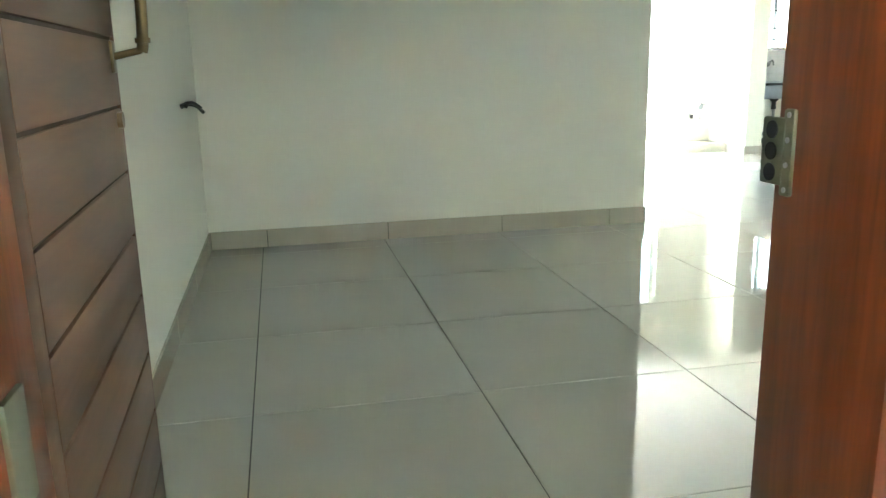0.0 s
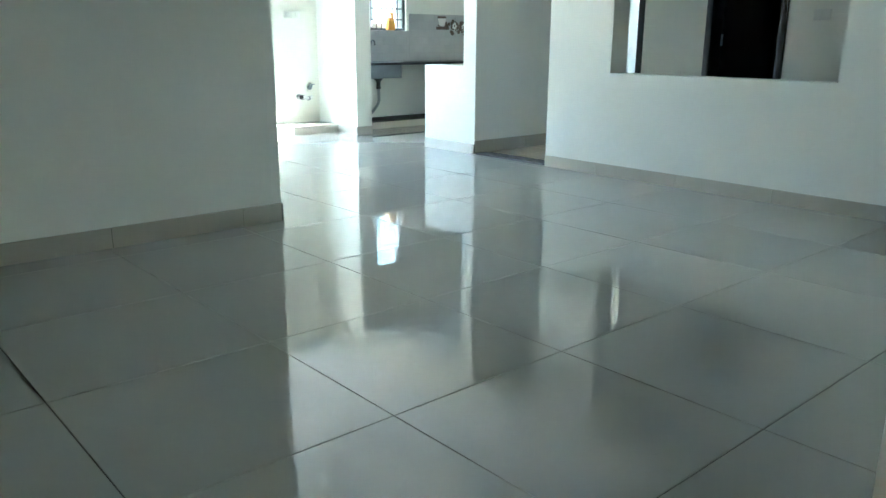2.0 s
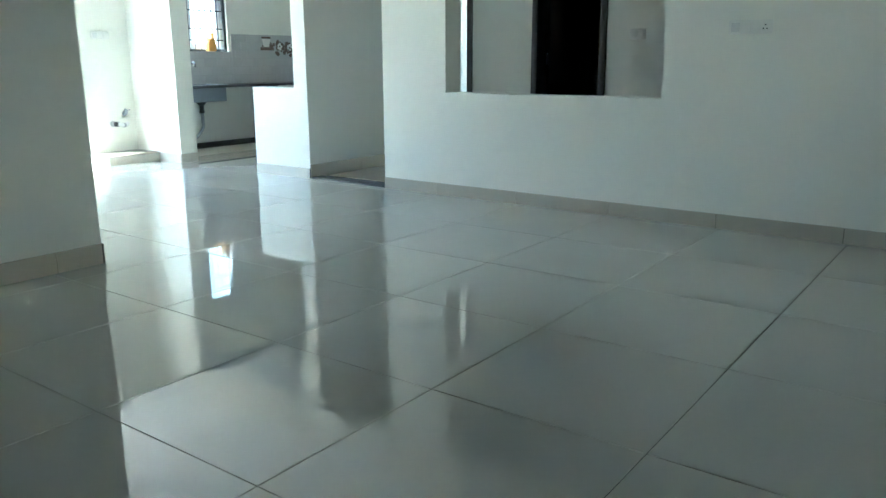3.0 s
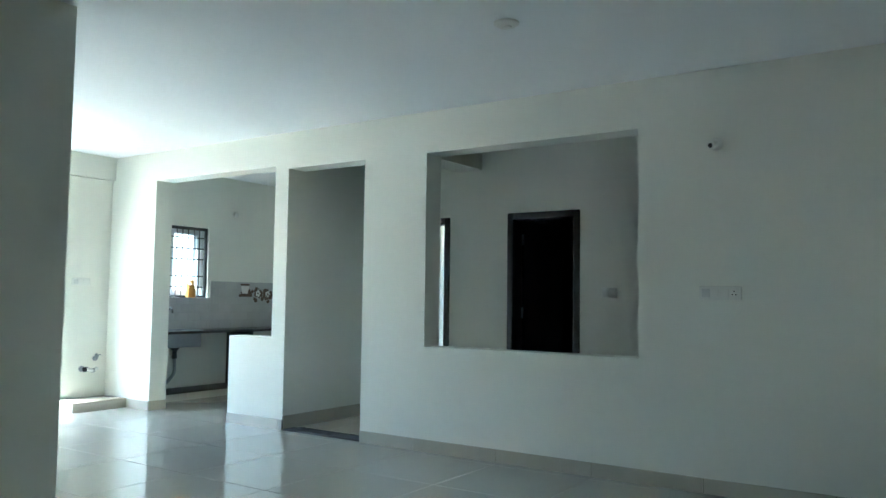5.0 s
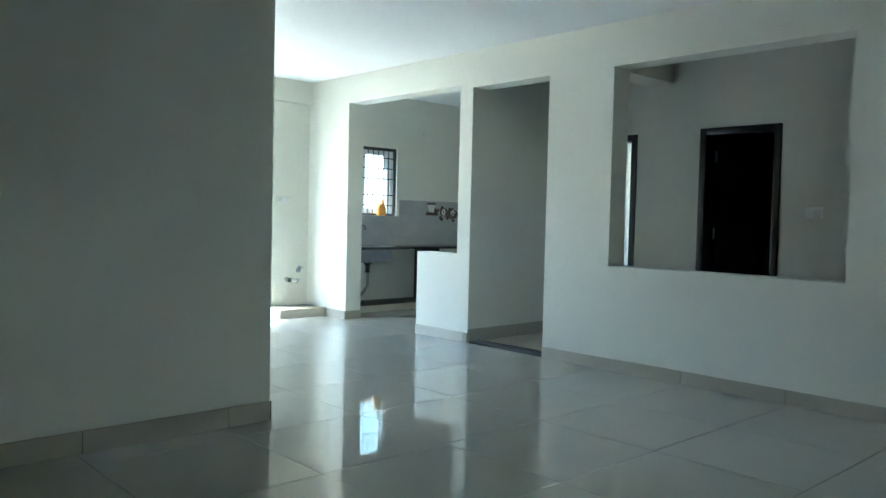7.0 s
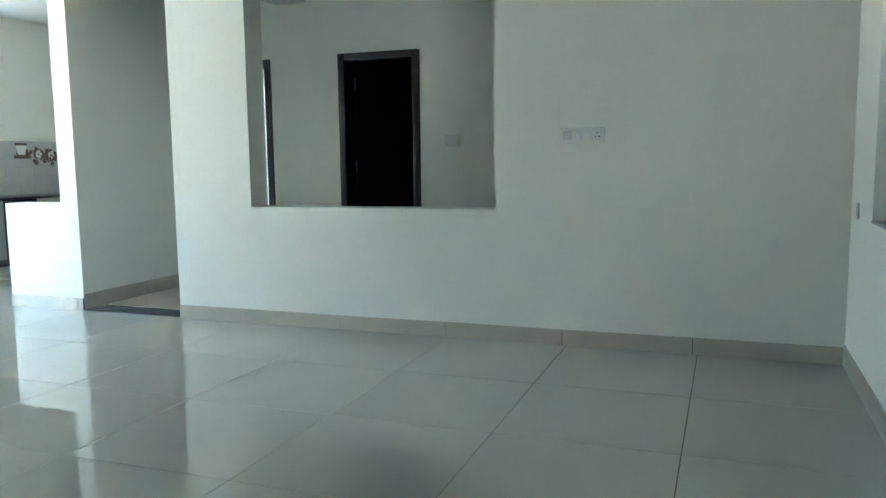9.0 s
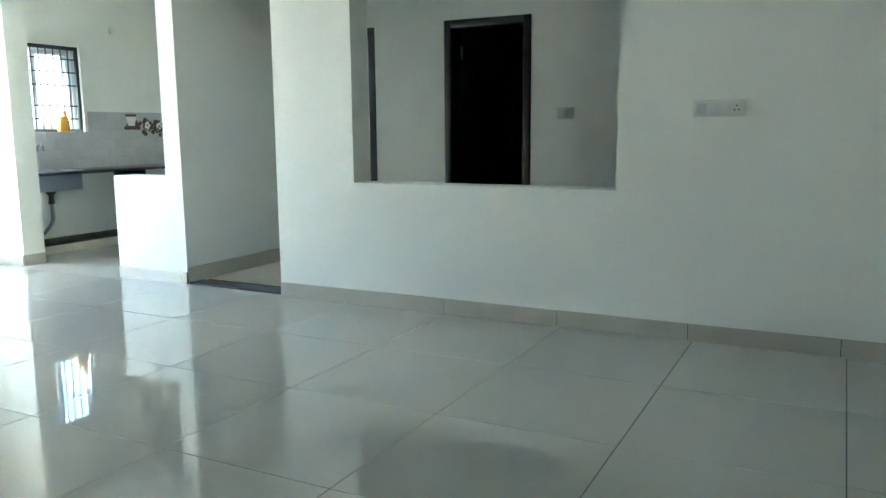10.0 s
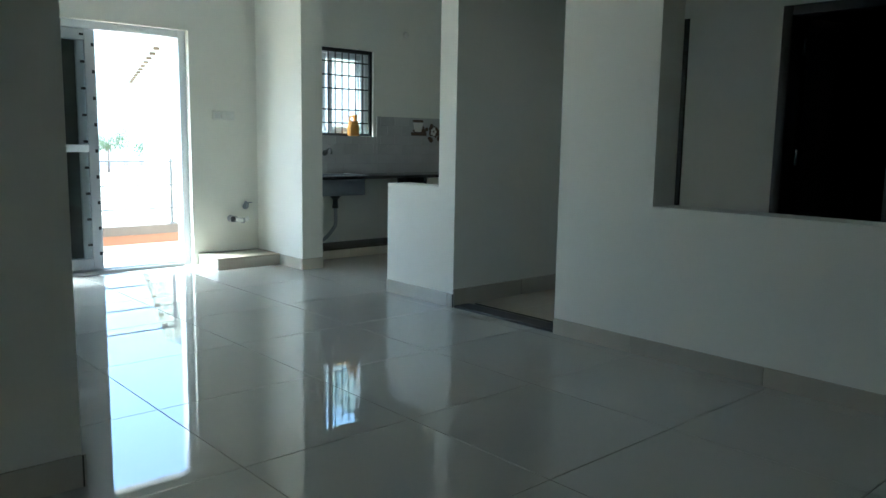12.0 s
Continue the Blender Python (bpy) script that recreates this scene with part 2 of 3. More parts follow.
# ---- structure ----
OPEN = (0.476, 2.337, 0.866, 2.512)
PASS = (3.018, 3.978, -0.1, 2.515)
# BALC's hidden left part is widened and left open to admit more daylight
BALC = (1.25, 3.42, -0.1, 2.165)
KWIN = (4.4, 5.527, 1.24, 2.16)
ENTR = (-1.79, -0.79, -0.1, 2.16)
SWIN = (1.35, 3.42, 0.87, 2.2)
BATH = (1.566, 2.345, -0.1, 2.135)
BEDR = (3.04, 3.85, -0.1, 2.125)
wall_east = wall("wall_east", "x", EX, ET, (SY, NY), (-0.1, CZ), [OPEN, PASS, (4.76, 6.04, -0.1, 2.55), (4.155, 4.76, 0.872, 2.55)], PAINT, "cream painted wall with a pass-through, passage and kitchen opening")
wall_north = wall("wall_north", "y", NY, 0.2, (PX - 0.15, 7.4), (-0.1, CZ), [BALC, KWIN], PAINT, "cream painted outer wall with balcony door and kitchen window")
wall_partition = wall("wall_partition", "y", PY, 0.15, (WX, PX), (-0.1, CZ), [], PAINT, "plain cream painted partition wall")
wall_return = wall("wall_return", "x", PX - 0.15, 0.15, (PY + 0.15, NY), (-0.1, CZ), [], PAINT, "plain cream painted dining wall")
wall_west = wall("wall_west", "x", WX - 0.2, 0.2, (SY - 0.22, PY + 0.15), (-0.1, CZ), [], PAINT, "plain cream painted side wall")
wall_south = wall("wall_south", "y", SY - 0.22, 0.22, (WX, CX + 0.16), (-0.1, CZ), [ENTR, SWIN], PAINT, "cream painted entrance wall with window")
wall_corridor = wall("wall_corridor", "x", CX, 0.16, (SY, 3.978), (-0.1, CZ), [BATH, BEDR], PAINT, "cream painted corridor wall with two dark doorways")
wall_passage = wall("wall_passage", "y", 3.978, 0.177, (EX + ET, 8.7), (-0.1, CZ), [], PAINT, "cream painted wall between passage and kitchen")
wall_kitchen = wall("wall_kitchen", "x", 7.2, 0.2, (4.155, NY), (-0.1, CZ), [], PAINT, "cream painted kitchen end wall")
wall_bathroom = wall("wall_bathroom", "y", 2.62, 0.1, (CX + 0.16, 8.7), (-0.1, CZ), [], PAINT, "painted wall between bedroom and bathroom")
# the opening is out of view, sized to bring daylight into the passage
wall_bedroom = wall("wall_bedroom", "x", 8.7, 0.2, (1.2, 4.155), (-0.1, CZ), [(2.85, 3.9, 0.7, 2.3)], PAINT, "cream painted bedroom wall with an unseen opening added to light the passage")
# bathroom linings, coloured dark so that the doorway reads as unlit
wall_bath_south = wall("wall_bath_south", "y", 1.2, 0.15, (CX + 0.16, 8.7), (-0.1, CZ), [], BATHSHADE, "bathroom wall coloured dark for the unlit room")
wall_bath_east = wall("wall_bath_east", "x", 7.3, 0.1, (1.35, 2.61), (-0.1, CZ), [], BATHSHADE, "bathroom wall coloured dark for the unlit room")
wall_bath_north = wall("wall_bath_north", "y", 2.605, 0.012, (CX + 0.16, 7.3), (-0.1, CZ), [], BATHSHADE, "bathroom wall coloured dark for the unlit room")
ceiling = slab("ceiling", (WX - 0.2, SY - 0.22, CZ), (8.9, NY + 0.2, CZ + 0.15), CEIL, "white painted plaster ceiling", "ceiling")
slab("trim_beam", (PX, NY - 0.06, 2.6), (EX, NY, CZ), PAINT, "shallow painted ceiling beam on the balcony wall", "beam")
slab("trim_corridor_beam", (EX + ET, 2.66, 2.6), (CX, 2.95, CZ), PAINT, "painted concrete beam across the corridor", "beam")
slab("trim_landing_ceiling", (-4.2, -4.4, CZ), (8.9, SY - 0.22, CZ + 0.15), CEIL, "white painted landing ceiling", "ceiling")
slab("wall_landing_west", (-4.2, -4.4, -0.1), (-4.0, SY - 0.22, CZ), PAINT, "painted landing end wall", "wall")
slab("wall_landing_east", (6.2, -4.4, -0.1), (6.4, SY - 0.22, CZ), PAINT, "painted landing end wall", "wall")
slab("wall_landing_west_front", (-4.0, SY - 0.22, -0.1), (WX, SY - 0.02, CZ), PAINT, "painted landing wall beside the entrance", "wall")
# out of view; its height only sets how much south light comes in
slab("wall_landing_parapet", (-4.0, -4.4, -0.1), (6.2, -4.25, 2.4), PAINT, "unseen landing parapet raised to block light from the south", "wall")
slab("floor_landing", (-4.0, -4.25, -0.1), (6.2, SY - 0.22, -0.02), CEMENT, "grey cement landing floor", "floor")

floor = slab("floor", (WX, SY - 0.22, -0.12), (EX + ET, NY, -0.004), GROUT, "polished pale vitrified tiles with thin dark joints", "floor")
floor_kitchen = slab("floor_kitchen", (EX + ET, 4.155, -0.12), (7.2, NY, -0.004), GROUT, "polished pale kitchen floor tiles", "floor")
floor_corridor = slab("floor_corridor", (EX + ET, SY, -0.12), (8.7, 3.978, 0.008), GROUT, "beige matt corridor floor tiles", "floor")
trim_threshold = slab("trim_threshold", (EX + 0.005, PASS[0], -0.05), (EX + 0.15, PASS[1], 0.016), GREYGRANITE, "dark granite threshold of the passage", "threshold")
slab("trim_entrance_threshold", (ENTR[0], SY - 0.22, -0.05), (ENTR[1], SY - 0.05, 0.006), GREYGRANITE, "dark granite entrance threshold", "threshold")

# ---- entrance door ----


def entrance_door():
    d = thing("door_1", "red-brown varnished wooden entrance door standing open inward", "door", (-1.3, SY - 0.15, 0), kind="structure")
    d.matrix_world = Matrix.Identity(4)
    y0, y1 = SY - 0.29, SY - 0.055
    for name, x0, x1, s in (("jamb", -0.85, -0.60, 1), ("jamb", -1.92, -1.72, -1)):
        bm = bmesh.new()
        box(bm, (x0, y0 + 0.02, -0.02), (x1, y1, 2.15), 0.006)
        inner = x0 if s > 0 else x1
        for off, w, out in ((0.055, 0.022, 0.018), (0.095, 0.045, 0.026), (0.165, 0.03, 0.014)):
            a, b = sorted((inner + s * off, inner + s * (off + w)))
            box(bm, (a, y0 + 0.02 - out, -0.02), (b, y0 + 0.03, 2.15), 0.007)
        part(name, bm, REDWOOD, d)
    part("head", boxes(((-1.92, y0 + 0.02, 2.15), (-0.60, y1, 2.3)), bevel=0.006), REDWOOD, d)
    # strike plate on the lock jamb
    st = part("strike_plate", boxes(((-0.856, SY - 0.094, 0.978), (-0.849, SY - 0.074, 1.083)), ((-0.858, SY - 0.08, 0.99), (-0.849, SY - 0.037, 1.072)), bevel=0.003), SATIN, d, "satin nickel strike plate")
    for k in range(3):
        bm = bmesh.new()
        rod(bm, (-0.8595, SY - 0.058, 1.005 + 0.026 * k), (-0.85, SY - 0.058, 1.005 + 0.026 * k), 0.011, sides=20)
        part("bolt_hole", bm, HOLESHADE, st)
    for k in range(4):
        bm = bmesh.new()
        rod(bm, (-0.8575, SY - 0.086, 0.986 + 0.03 * k), (-0.853, SY - 0.086, 0.986 + 0.03 * k), 0.0035, sides=10)
        part("screw", bm, STEEL, st)
    for z in (0.785, 1.72):
        part("hinge", boxes(((-1.723, SY - 0.183, z - 0.06), (-1.714, SY - 0.125, z + 0.06)), bevel=0.002), SATIN, d, "satin nickel hinge")
    # leaf: boards between horizontal grooves, standing open along the side wall
    leaf = new("leaf")
    leaf.parent = d
    m = Matrix.Translation((-1.735, SY - 0.05, 0)) @ Matrix.Rotation(radians(91.7), 4, "Z")
    L, T = 0.83, 0.036
    bm = bmesh.new()
    box(bm, (0, 0.004, 0.012), (L, T, 2.12), 0.002, m)
    core = part("core", bm, GROOVE, leaf)
    bm = bmesh.new()
    for a, b in ((0, 0.085), (L - 0.012, L)):
        box(bm, (a, -0.002, 0.012), (b, T + 0.001, 2.12), 0.002, m)
    part("stile", bm, LEAFWOOD, leaf)
    z = 0.03
    cuts = [0.012] + [1.205 + 0.131 * k for k in range(-9, 7)] + [2.12]
    for a, b in zip(cuts, cuts[1:]):
        bm = bmesh.new()
        box(bm, (0.088, -0.002, a + 0.0035), (L - 0.012, T + 0.001, b - 0.0035), 0.002, m)
        part("board", bm, LEAFWOOD, leaf)
    h = part("handle", _pull(m, L), BRASS, leaf, "antique brass pull handle")
    bm = bmesh.new()
    rod(bm, m @ Vector((L - 0.06, -0.002, 1.05)), m @ Vector((L - 0.06, -0.012, 1.05)), 0.016)
    part("lock", bm, BRASS, leaf)
    return d


def _pull(m, L):
    bm = bmesh.new()
    x = L - 0.055
    for z in (1.17, 1.42):
        box(bm, (x - 0.017, -0.008, z - 0.03), (x + 0.017, 0.0, z + 0.03), 0.003, m)
        rod(bm, m @ Vector((x, -0.004, z)), m @ Vector((x, -0.058, z + (0.012 if z < 1.3 else -0.012))), 0.007)
    tube(bm, [m @ Vector((x, -0.058, 1.178)), m @ Vector((x, -0.062, 1.2)), m @ Vector((x, -0.066, 1.295)), m @ Vector((x, -0.062, 1.39)), m @ Vector((x, -0.058, 1.412))], 0.011)
    for z in (1.2, 1.39):
        rod(bm, m @ Vector((x, -0.062, z - 0.005)), m @ Vector((x, -0.062, z + 0.005)), 0.0145)
    return bm


entrance_door()

# ---- windows and balcony door ----


def south_window():
    w = thing("window_1", "dark grey framed sliding window facing the landing", "window", kind="structure")
    x0, x1, z0, z1 = SWIN
    y = SY - 0.16
    fr = part("window_frame", boxes(((x0, y, z0), (x0 + 0.05, y + 0.07, z1)), ((x1 - 0.05, y, z0), (x1, y + 0.07, z1)),
                                    ((x0 + 0.05, y, z0), (x1 - 0.05, y + 0.07, z0 + 0.05)), ((x0 + 0.05, y, z1 - 0.05), (x1 - 0.05, y + 0.07, z1)), bevel=0.004), BLACKMETAL, w)
    mid = (x0 + x1) / 2
    part("mullion", boxes(((mid - 0.03, y + 0.005, z0 + 0.05), (mid + 0.03, y + 0.06, z1 - 0.05)), bevel=0.004), BLACKMETAL, w)
    for a, b in ((x0 + 0.05, mid - 0.03), (mid + 0.03, x1 - 0.05)):
        p = part("pane", boxes(((a, y + 0.03, z0 + 0.05), (b, y + 0.036, z1 - 0.05))), GLASS, w)
        p.visible_shadow = False
    part("window_sill", boxes(((x0, SY - 0.155, z0 - 0.0), (x1, SY + 0.004, z0 + 0.012)), bevel=0.003), CERAMIC, w, "pale stone sill")
    return w


south_window()


def balcony_door():
    d = thing("door_2", "grey-white sliding balcony door with one leaf pushed open", "door", kind="structure")
    x0, x1, z1 = BALC[0], BALC[1], BALC[3]
    y = NY + 0.07
    part("door_frame", boxes(((x0, y, 0), (x0 + 0.05, y + 0.12, z1)), ((x1 - 0.065, y, 0), (x1, y + 0.12, z1)), ((x0 + 0.05, y, z1 - 0.065), (x1 - 0.065, y + 0.12, z1)), bevel=0.004), UPVC, d)
    part("track", boxes(((x0 + 0.05, y, -0.02), (x1 - 0.065, y + 0.12, 0.018)), ((x0 + 0.05, y + 0.025, 0.018), (x1 - 0.065, y + 0.032, 0.032)), ((x0 + 0.05, y + 0.08, 0.018), (x1 - 0.065, y + 0.087, 0.032)), bevel=0.002), ALUM, d)
    # the sliding leaf, standing over the fixed one
    for k, (a, b, dy) in enumerate(((2.03, 2.625, 0.018), (2.01, 2.565, 0.07))):
        leaf = new("leaf")
        leaf.parent = d
        q = y + dy
        part("stile", boxes(((b - 0.085, q, 0.034), (b, q + 0.04, z1 - 0.068)), bevel=0.004), ALUM, leaf)
        part("stile", boxes(((a, q, 0.034), (a + 0.085, q + 0.04, z1 - 0.068)), bevel=0.004), ALUM, leaf)
        part("rail", boxes(((a + 0.085, q, 0.034), (b - 0.085, q + 0.04, 0.13)), bevel=0.004), ALUM, leaf)
        part("rail", boxes(((a + 0.085, q, z1 - 0.16), (b - 0.085, q + 0.04, z1 - 0.068)), bevel=0.004), ALUM, leaf)
        part("rail", boxes(((a + 0.085, q + 0.002, 1.06), (b - 0.0, q + 0.043, 1.125)), bevel=0.004), UPVC, leaf)
        for z0, zz in ((0.13, 1.06), (1.125, z1 - 0.16)):
            p = part("pane", boxes(((a + 0.085, q + 0.017, z0), (b - 0.085, q + 0.023, zz))), GLASS, leaf)
            p.visible_shadow = False
        if k == 0:
            # small black clips on the closing stile
            for i in range(9):
                z = 0.17 + i * 0.225
                bm = bmesh.new()
                box(bm, (b - 0.034, q - 0.007, z - 0.015), (b - 0.008, q + 0.001, z + 0.015), 0.004)
                part("clip", bm, BLACKMETAL, leaf)
                bm = bmesh.new()
                box(bm, (b - 0.125, q - 0.003, z + 0.07), (b - 0.088, q + 0.016, z + 0.092), 0.004)
                part("clip", bm, BLACKMETAL, leaf)
        else:
            # grille bars behind the glass
            for i in range(9):
                z = 0.25 + i * 0.21
                bm = bmesh.new()
                rod(bm, (a + 0.08, q + 0.055, z), (b - 0.08, q + 0.055, z), 0.006, sides=8)
                part("grille_bar", bm, BLACKMETAL, leaf)
            part("dark_panel", boxes(((a + 0.085, q + 0.026, 0.13), (b - 0.085, q + 0.032, z1 - 0.16)), bevel=0.001), DARKMESH, leaf, "dark grey insect mesh")
    return d


balcony_door()


def kitchen_window():
    w = thing("window_2", "kitchen window with a black iron grille and white sashes", "window", kind="structure")
    x0, x1, z0, z1 = KWIN
    y = NY + 0.03
    part("grille_frame", boxes(((x0, y, z0), (x0 + 0.035, y + 0.03, z1)), ((x1 - 0.035, y, z0), (x1, y + 0.03, z1)), ((x0 + 0.035, y, z0), (x1 - 0.035, y + 0.03, z0 + 0.03)), ((x0 + 0.035, y, z1 - 0.04), (x1 - 0.035, y + 0.03, z1)), bevel=0.003), BLACKMETAL, w)
    n = 11
    for i in range(n):
        x = x0 + 0.035 + (x1 - x0 - 0.07) * (i + 1) / (n + 1)
        bm = bmesh.new()
        rod(bm, (x, y + 0.012, z0 + 0.02), (x, y + 0.012, z1 - 0.02), 0.007, sides=8)
        part("grille_bar", bm, BLACKMETAL, w)
    for z in (z0 + 0.14, z0 + 0.28, z0 + 0.5, z0 + 0.64, z0 + 0.78):
        bm = bmesh.new()
        box(bm, (x0 + 0.03, y + 0.001, z - 0.007), (x1 - 0.03, y + 0.007, z + 0.007), 0.001)
        part("grille_crossbar", bm, BLACKMETAL, w)
    q = NY + 0.1
    part("window_frame", boxes(((x0, q, z0), (x0 + 0.05, q + 0.08, z1)), ((x1 - 0.05, q, z0), (x1, q + 0.08, z1)), ((x0 + 0.05, q, z0), (x1 - 0.05, q + 0.08, z0 + 0.05)), ((x0 + 0.05, q, z1 - 0.05), (x1 - 0.05, q + 0.08, z1)), bevel=0.004), UPVC, w)
    for a, b, dy in ((5.01, 5.48, 0.01), (4.95, 5.45, 0.045)):
        sash = new("sash")
        sash.parent = w
        part("sash_frame", boxes(((a, q + dy, z0 + 0.05), (a + 0.05, q + dy + 0.03, z1 - 0.05)), ((b - 0.05, q + dy, z0 + 0.05), (b, q + dy + 0.03, z1 - 0.05)),
                                 ((a + 0.05, q + dy, z0 + 0.05), (b - 0.05, q + dy + 0.03, z0 + 0.1)), ((a + 0.05, q + dy, z1 - 0.1), (b - 0.05, q + dy + 0.03, z1 - 0.05)), bevel=0.003), UPVC, sash)
        p = part("pane", boxes(((a + 0.05, q + dy + 0.012, z0 + 0.1), (b - 0.05, q + dy + 0.017, z1 - 0.1))), GLASS, sash)
        p.visible_shadow = False
    return w


kitchen_window()


def dark_door_frame(name, y0, y1, top, label):
    d = thing(name, label, "door", kind="structure")
    x0, x1 = CX - 0.015, CX + 0.165
    z = 0.012
    part("jamb", boxes(((x0, y0, z), (x1, y0 + 0.065, top)), bevel=0.005), DOORDARK, d)
    part("jamb", boxes(((x0, y1 - 0.065, z), (x1, y1, top)), bevel=0.005), DOORDARK, d)
    part("head", boxes(((x0, y0 + 0.065, top - 0.065), (x1, y1 - 0.065, top)), bevel=0.005), DOORDARK, d)
    return d


bath_door = dark_door_frame("door_3", BATH[0], BATH[1], BATH[3], "dark brown bathroom door standing open into a dark room")
leaf = new("leaf")
leaf.parent = bath_door
mm = Matrix.Translation((CX + 0.17, BATH[1] - 0.07, 0)) @ Matrix.Rotation(radians(-14), 4, "Z")
bm = bmesh.new()
box(bm, (0, -0.036, 0.02), (0.64, 0, 2.06), 0.003, mm)
part("panel", bm, DOORDARK, leaf)
for z in (0.4, 1.14, 1.88):
    bm = bmesh.new()
    rod(bm, (CX + 0.163, BATH[1] - 0.08, z - 0.055), (CX + 0.163, BATH[1] - 0.08, z + 0.055), 0.012)
    part("hinge", bm, STEEL, leaf, "steel hinge")
dark_door_frame("door_4", BEDR[0], BEDR[1], BEDR[3], "dark brown bedroom doorway with daylight behind")

bm = bmesh.new()
lathe(bm, [(0.05, 0.0), (0.12, 0.04), (0.2, 0.11), (0.215, 0.15), (0.2, 0.155), (0.16, 0.1), (0.02, 0.06)], (7.06, 1.85, 0.68))
basin = part("wash_basin", bm, CERAMIC)
bm = bmesh.new()
lathe(bm, [(0.1, 0.0), (0.08, 0.1), (0.07, 0.6), (0.06, 0.69)], (7.06, 1.85, 0.008))
ped = part("pedestal", bm, CERAMIC, basin)
tagged(basin, "white ceramic wash basin in the dark bathroom", "basin")

# ---- kitchen ----
counter = thing("worktop", "black polished granite kitchen worktop on the wall", "worktop")
SINK = (4.5, 5.08, NY - 0.46, NY - 0.08)
CT = 0.84
part("slab", boxes(((EX + ET, NY - 0.6, CT - 0.03), (SINK[0], NY - 0.014, CT)), ((SINK[1], NY - 0.6, CT - 0.03), (7.2, NY - 0.014, CT)),
                   ((SINK[0], NY - 0.6, CT - 0.03), (SINK[1], SINK[2], CT)), ((SINK[0], SINK[3], CT - 0.03), (SINK[1], NY - 0.014, CT)), bevel=0.003), GRANITE, counter)
part("support", boxes(((5.86, NY - 0.48, 0.1), (5.91, NY - 0.012, CT - 0.03)), bevel=0.002), GRANITE, counter, "black granite upright")
plinth = thing("trim_plinth", "low tiled plinth under the worktop with dark granite top", "plinth", kind="structure")
part("top", boxes(((EX + ET, NY - 0.44, 0.086), (7.2, NY - 0.013, 0.104)), bevel=0.002), GREYGRANITE, plinth)
x = EX + ET
while x < 7.19:
    b = min(x + 0.6, 7.2)
    part("tile", boxes(((x + 0.001, NY - 0.43, 0.0), (b - 0.001, NY - 0.02, 0.086)), bevel=0.001), SKIRT, plinth)
    x = b


def sink():
    s = thing("kitchen_sink", "grey stainless steel sink bowl under the black worktop", "sink")
    x0, x1, y0, y1 = SINK
    t, z0 = 0.006, CT - 0.20
    part("bowl", boxes(((x0, y0, z0), (x1, y1, z0 + t)), ((x0, y0, z0 + t), (x0 + t, y1, CT + 0.004)), ((x1 - t, y0, z0 + t), (x1, y1, CT + 0.004)),
                       ((x0 + t, y0, z0 + t), (x1 - t, y0 + t, CT + 0.004)), ((x0 + t, y1 - t, z0 + t), (x1 - t, y1, CT + 0.004)), bevel=0.002), SINKSTEEL, s)
    part("rim", boxes(((x0 - 0.02, y0 - 0.02, CT + 0.001), (x1 + 0.02, y0, CT + 0.006)), ((x0 - 0.02, y1, CT + 0.001), (x1 + 0.02, y1 + 0.02, CT + 0.006)),
                      ((x0 - 0.02, y0, CT + 0.001), (x0, y1, CT + 0.006)), ((x1, y0, CT + 0.001), (x1 + 0.02, y1, CT + 0.006)), bevel=0.001), STEEL, s)
    cx, cy = (x0 + x1) / 2 + 0.05, (y0 + y1) / 2
    bm = bmesh.new()
    lathe(bm, [(0.058, 0), (0.056, 0.02), (0.035, 0.045), (0.027, 0.05), (0.027, 0.11), (0.032, 0.112), (0.032, 0.14), (0.02, 0.145)], (cx, cy, z0), "-Z")
    part("waste", bm, BLACKMETAL, s, "black plastic waste fitting")
    bm = bmesh.new()
    tube(bm, [(cx, cy, z0 - 0.14), (cx + 0.005, cy, z0 - 0.24), (cx + 0.0, cy + 0.01, z0 - 0.33), (cx - 0.07, cy + 0.05, z0 - 0.44), (cx - 0.13, cy + 0.1, z0 - 0.5), (cx - 0.14, cy + 0.12, 0.106)], 0.019)
    part("hose", bm, GREYPIPE, s, "grey flexible waste hose")
    return s


sink()


def tap(name, at, label, long=0.14, metal=STEEL):
    x, y, z = at
    s = thing(name, label, "tap", group="wall taps")
    bm = bmesh.new()
    lathe(bm, [(0.03, 0), (0.028, 0.008), (0.013, 0.012), (0.013, 0.045)], (x, y, z), "-Y")
    part("flange", bm, metal, s)
    bm = bmesh.new()
    tube(bm, [(x, y - 0.04, z), (x - 0.01, y - 0.07, z + 0.03), (x - 0.03, y - long * 0.7, z + 0.05), (x - 0.05, y - long, z + 0.03), (x - 0.05, y - long - 0.005, z - 0.01)], 0.011)
    part("spout", bm, metal, s)
    bm = bmesh.new()
    rod(bm, (x, y - 0.045, z + 0.005), (x, y - 0.045, z + 0.035), 0.012)
    box(bm, (x - 0.006, y - 0.05, z + 0.035), (x + 0.05, y - 0.04, z + 0.045), 0.003)
    part("lever", bm, metal, s)
    return s


tap("wall_tap", (4.88, NY - 0.012, 1.06), "dark chrome wall tap above the sink", 0.2, RAILSTEEL)
tap("wall_tap", (3.96, NY, 0.535), "small chrome washing machine tap on the wall", 0.1, SINKSTEEL)
bm = bmesh.new()
lathe(bm, [(0.034, 0), (0.032, 0.02), (0.024, 0.03), (0.024, 0.085), (0.03, 0.087), (0.03, 0.11), (0.02, 0.112)], (3.80, NY, 0.425), "-Y")
outlet = part("drain_outlet", bm, GREYPIPE)
bm = bmesh.new()
tube(bm, [(3.79, NY - 0.1, 0.425), (3.83, NY - 0.1, 0.42), (3.9, NY - 0.085, 0.408), (3.955, NY - 0.06, 0.425)], 0.021)
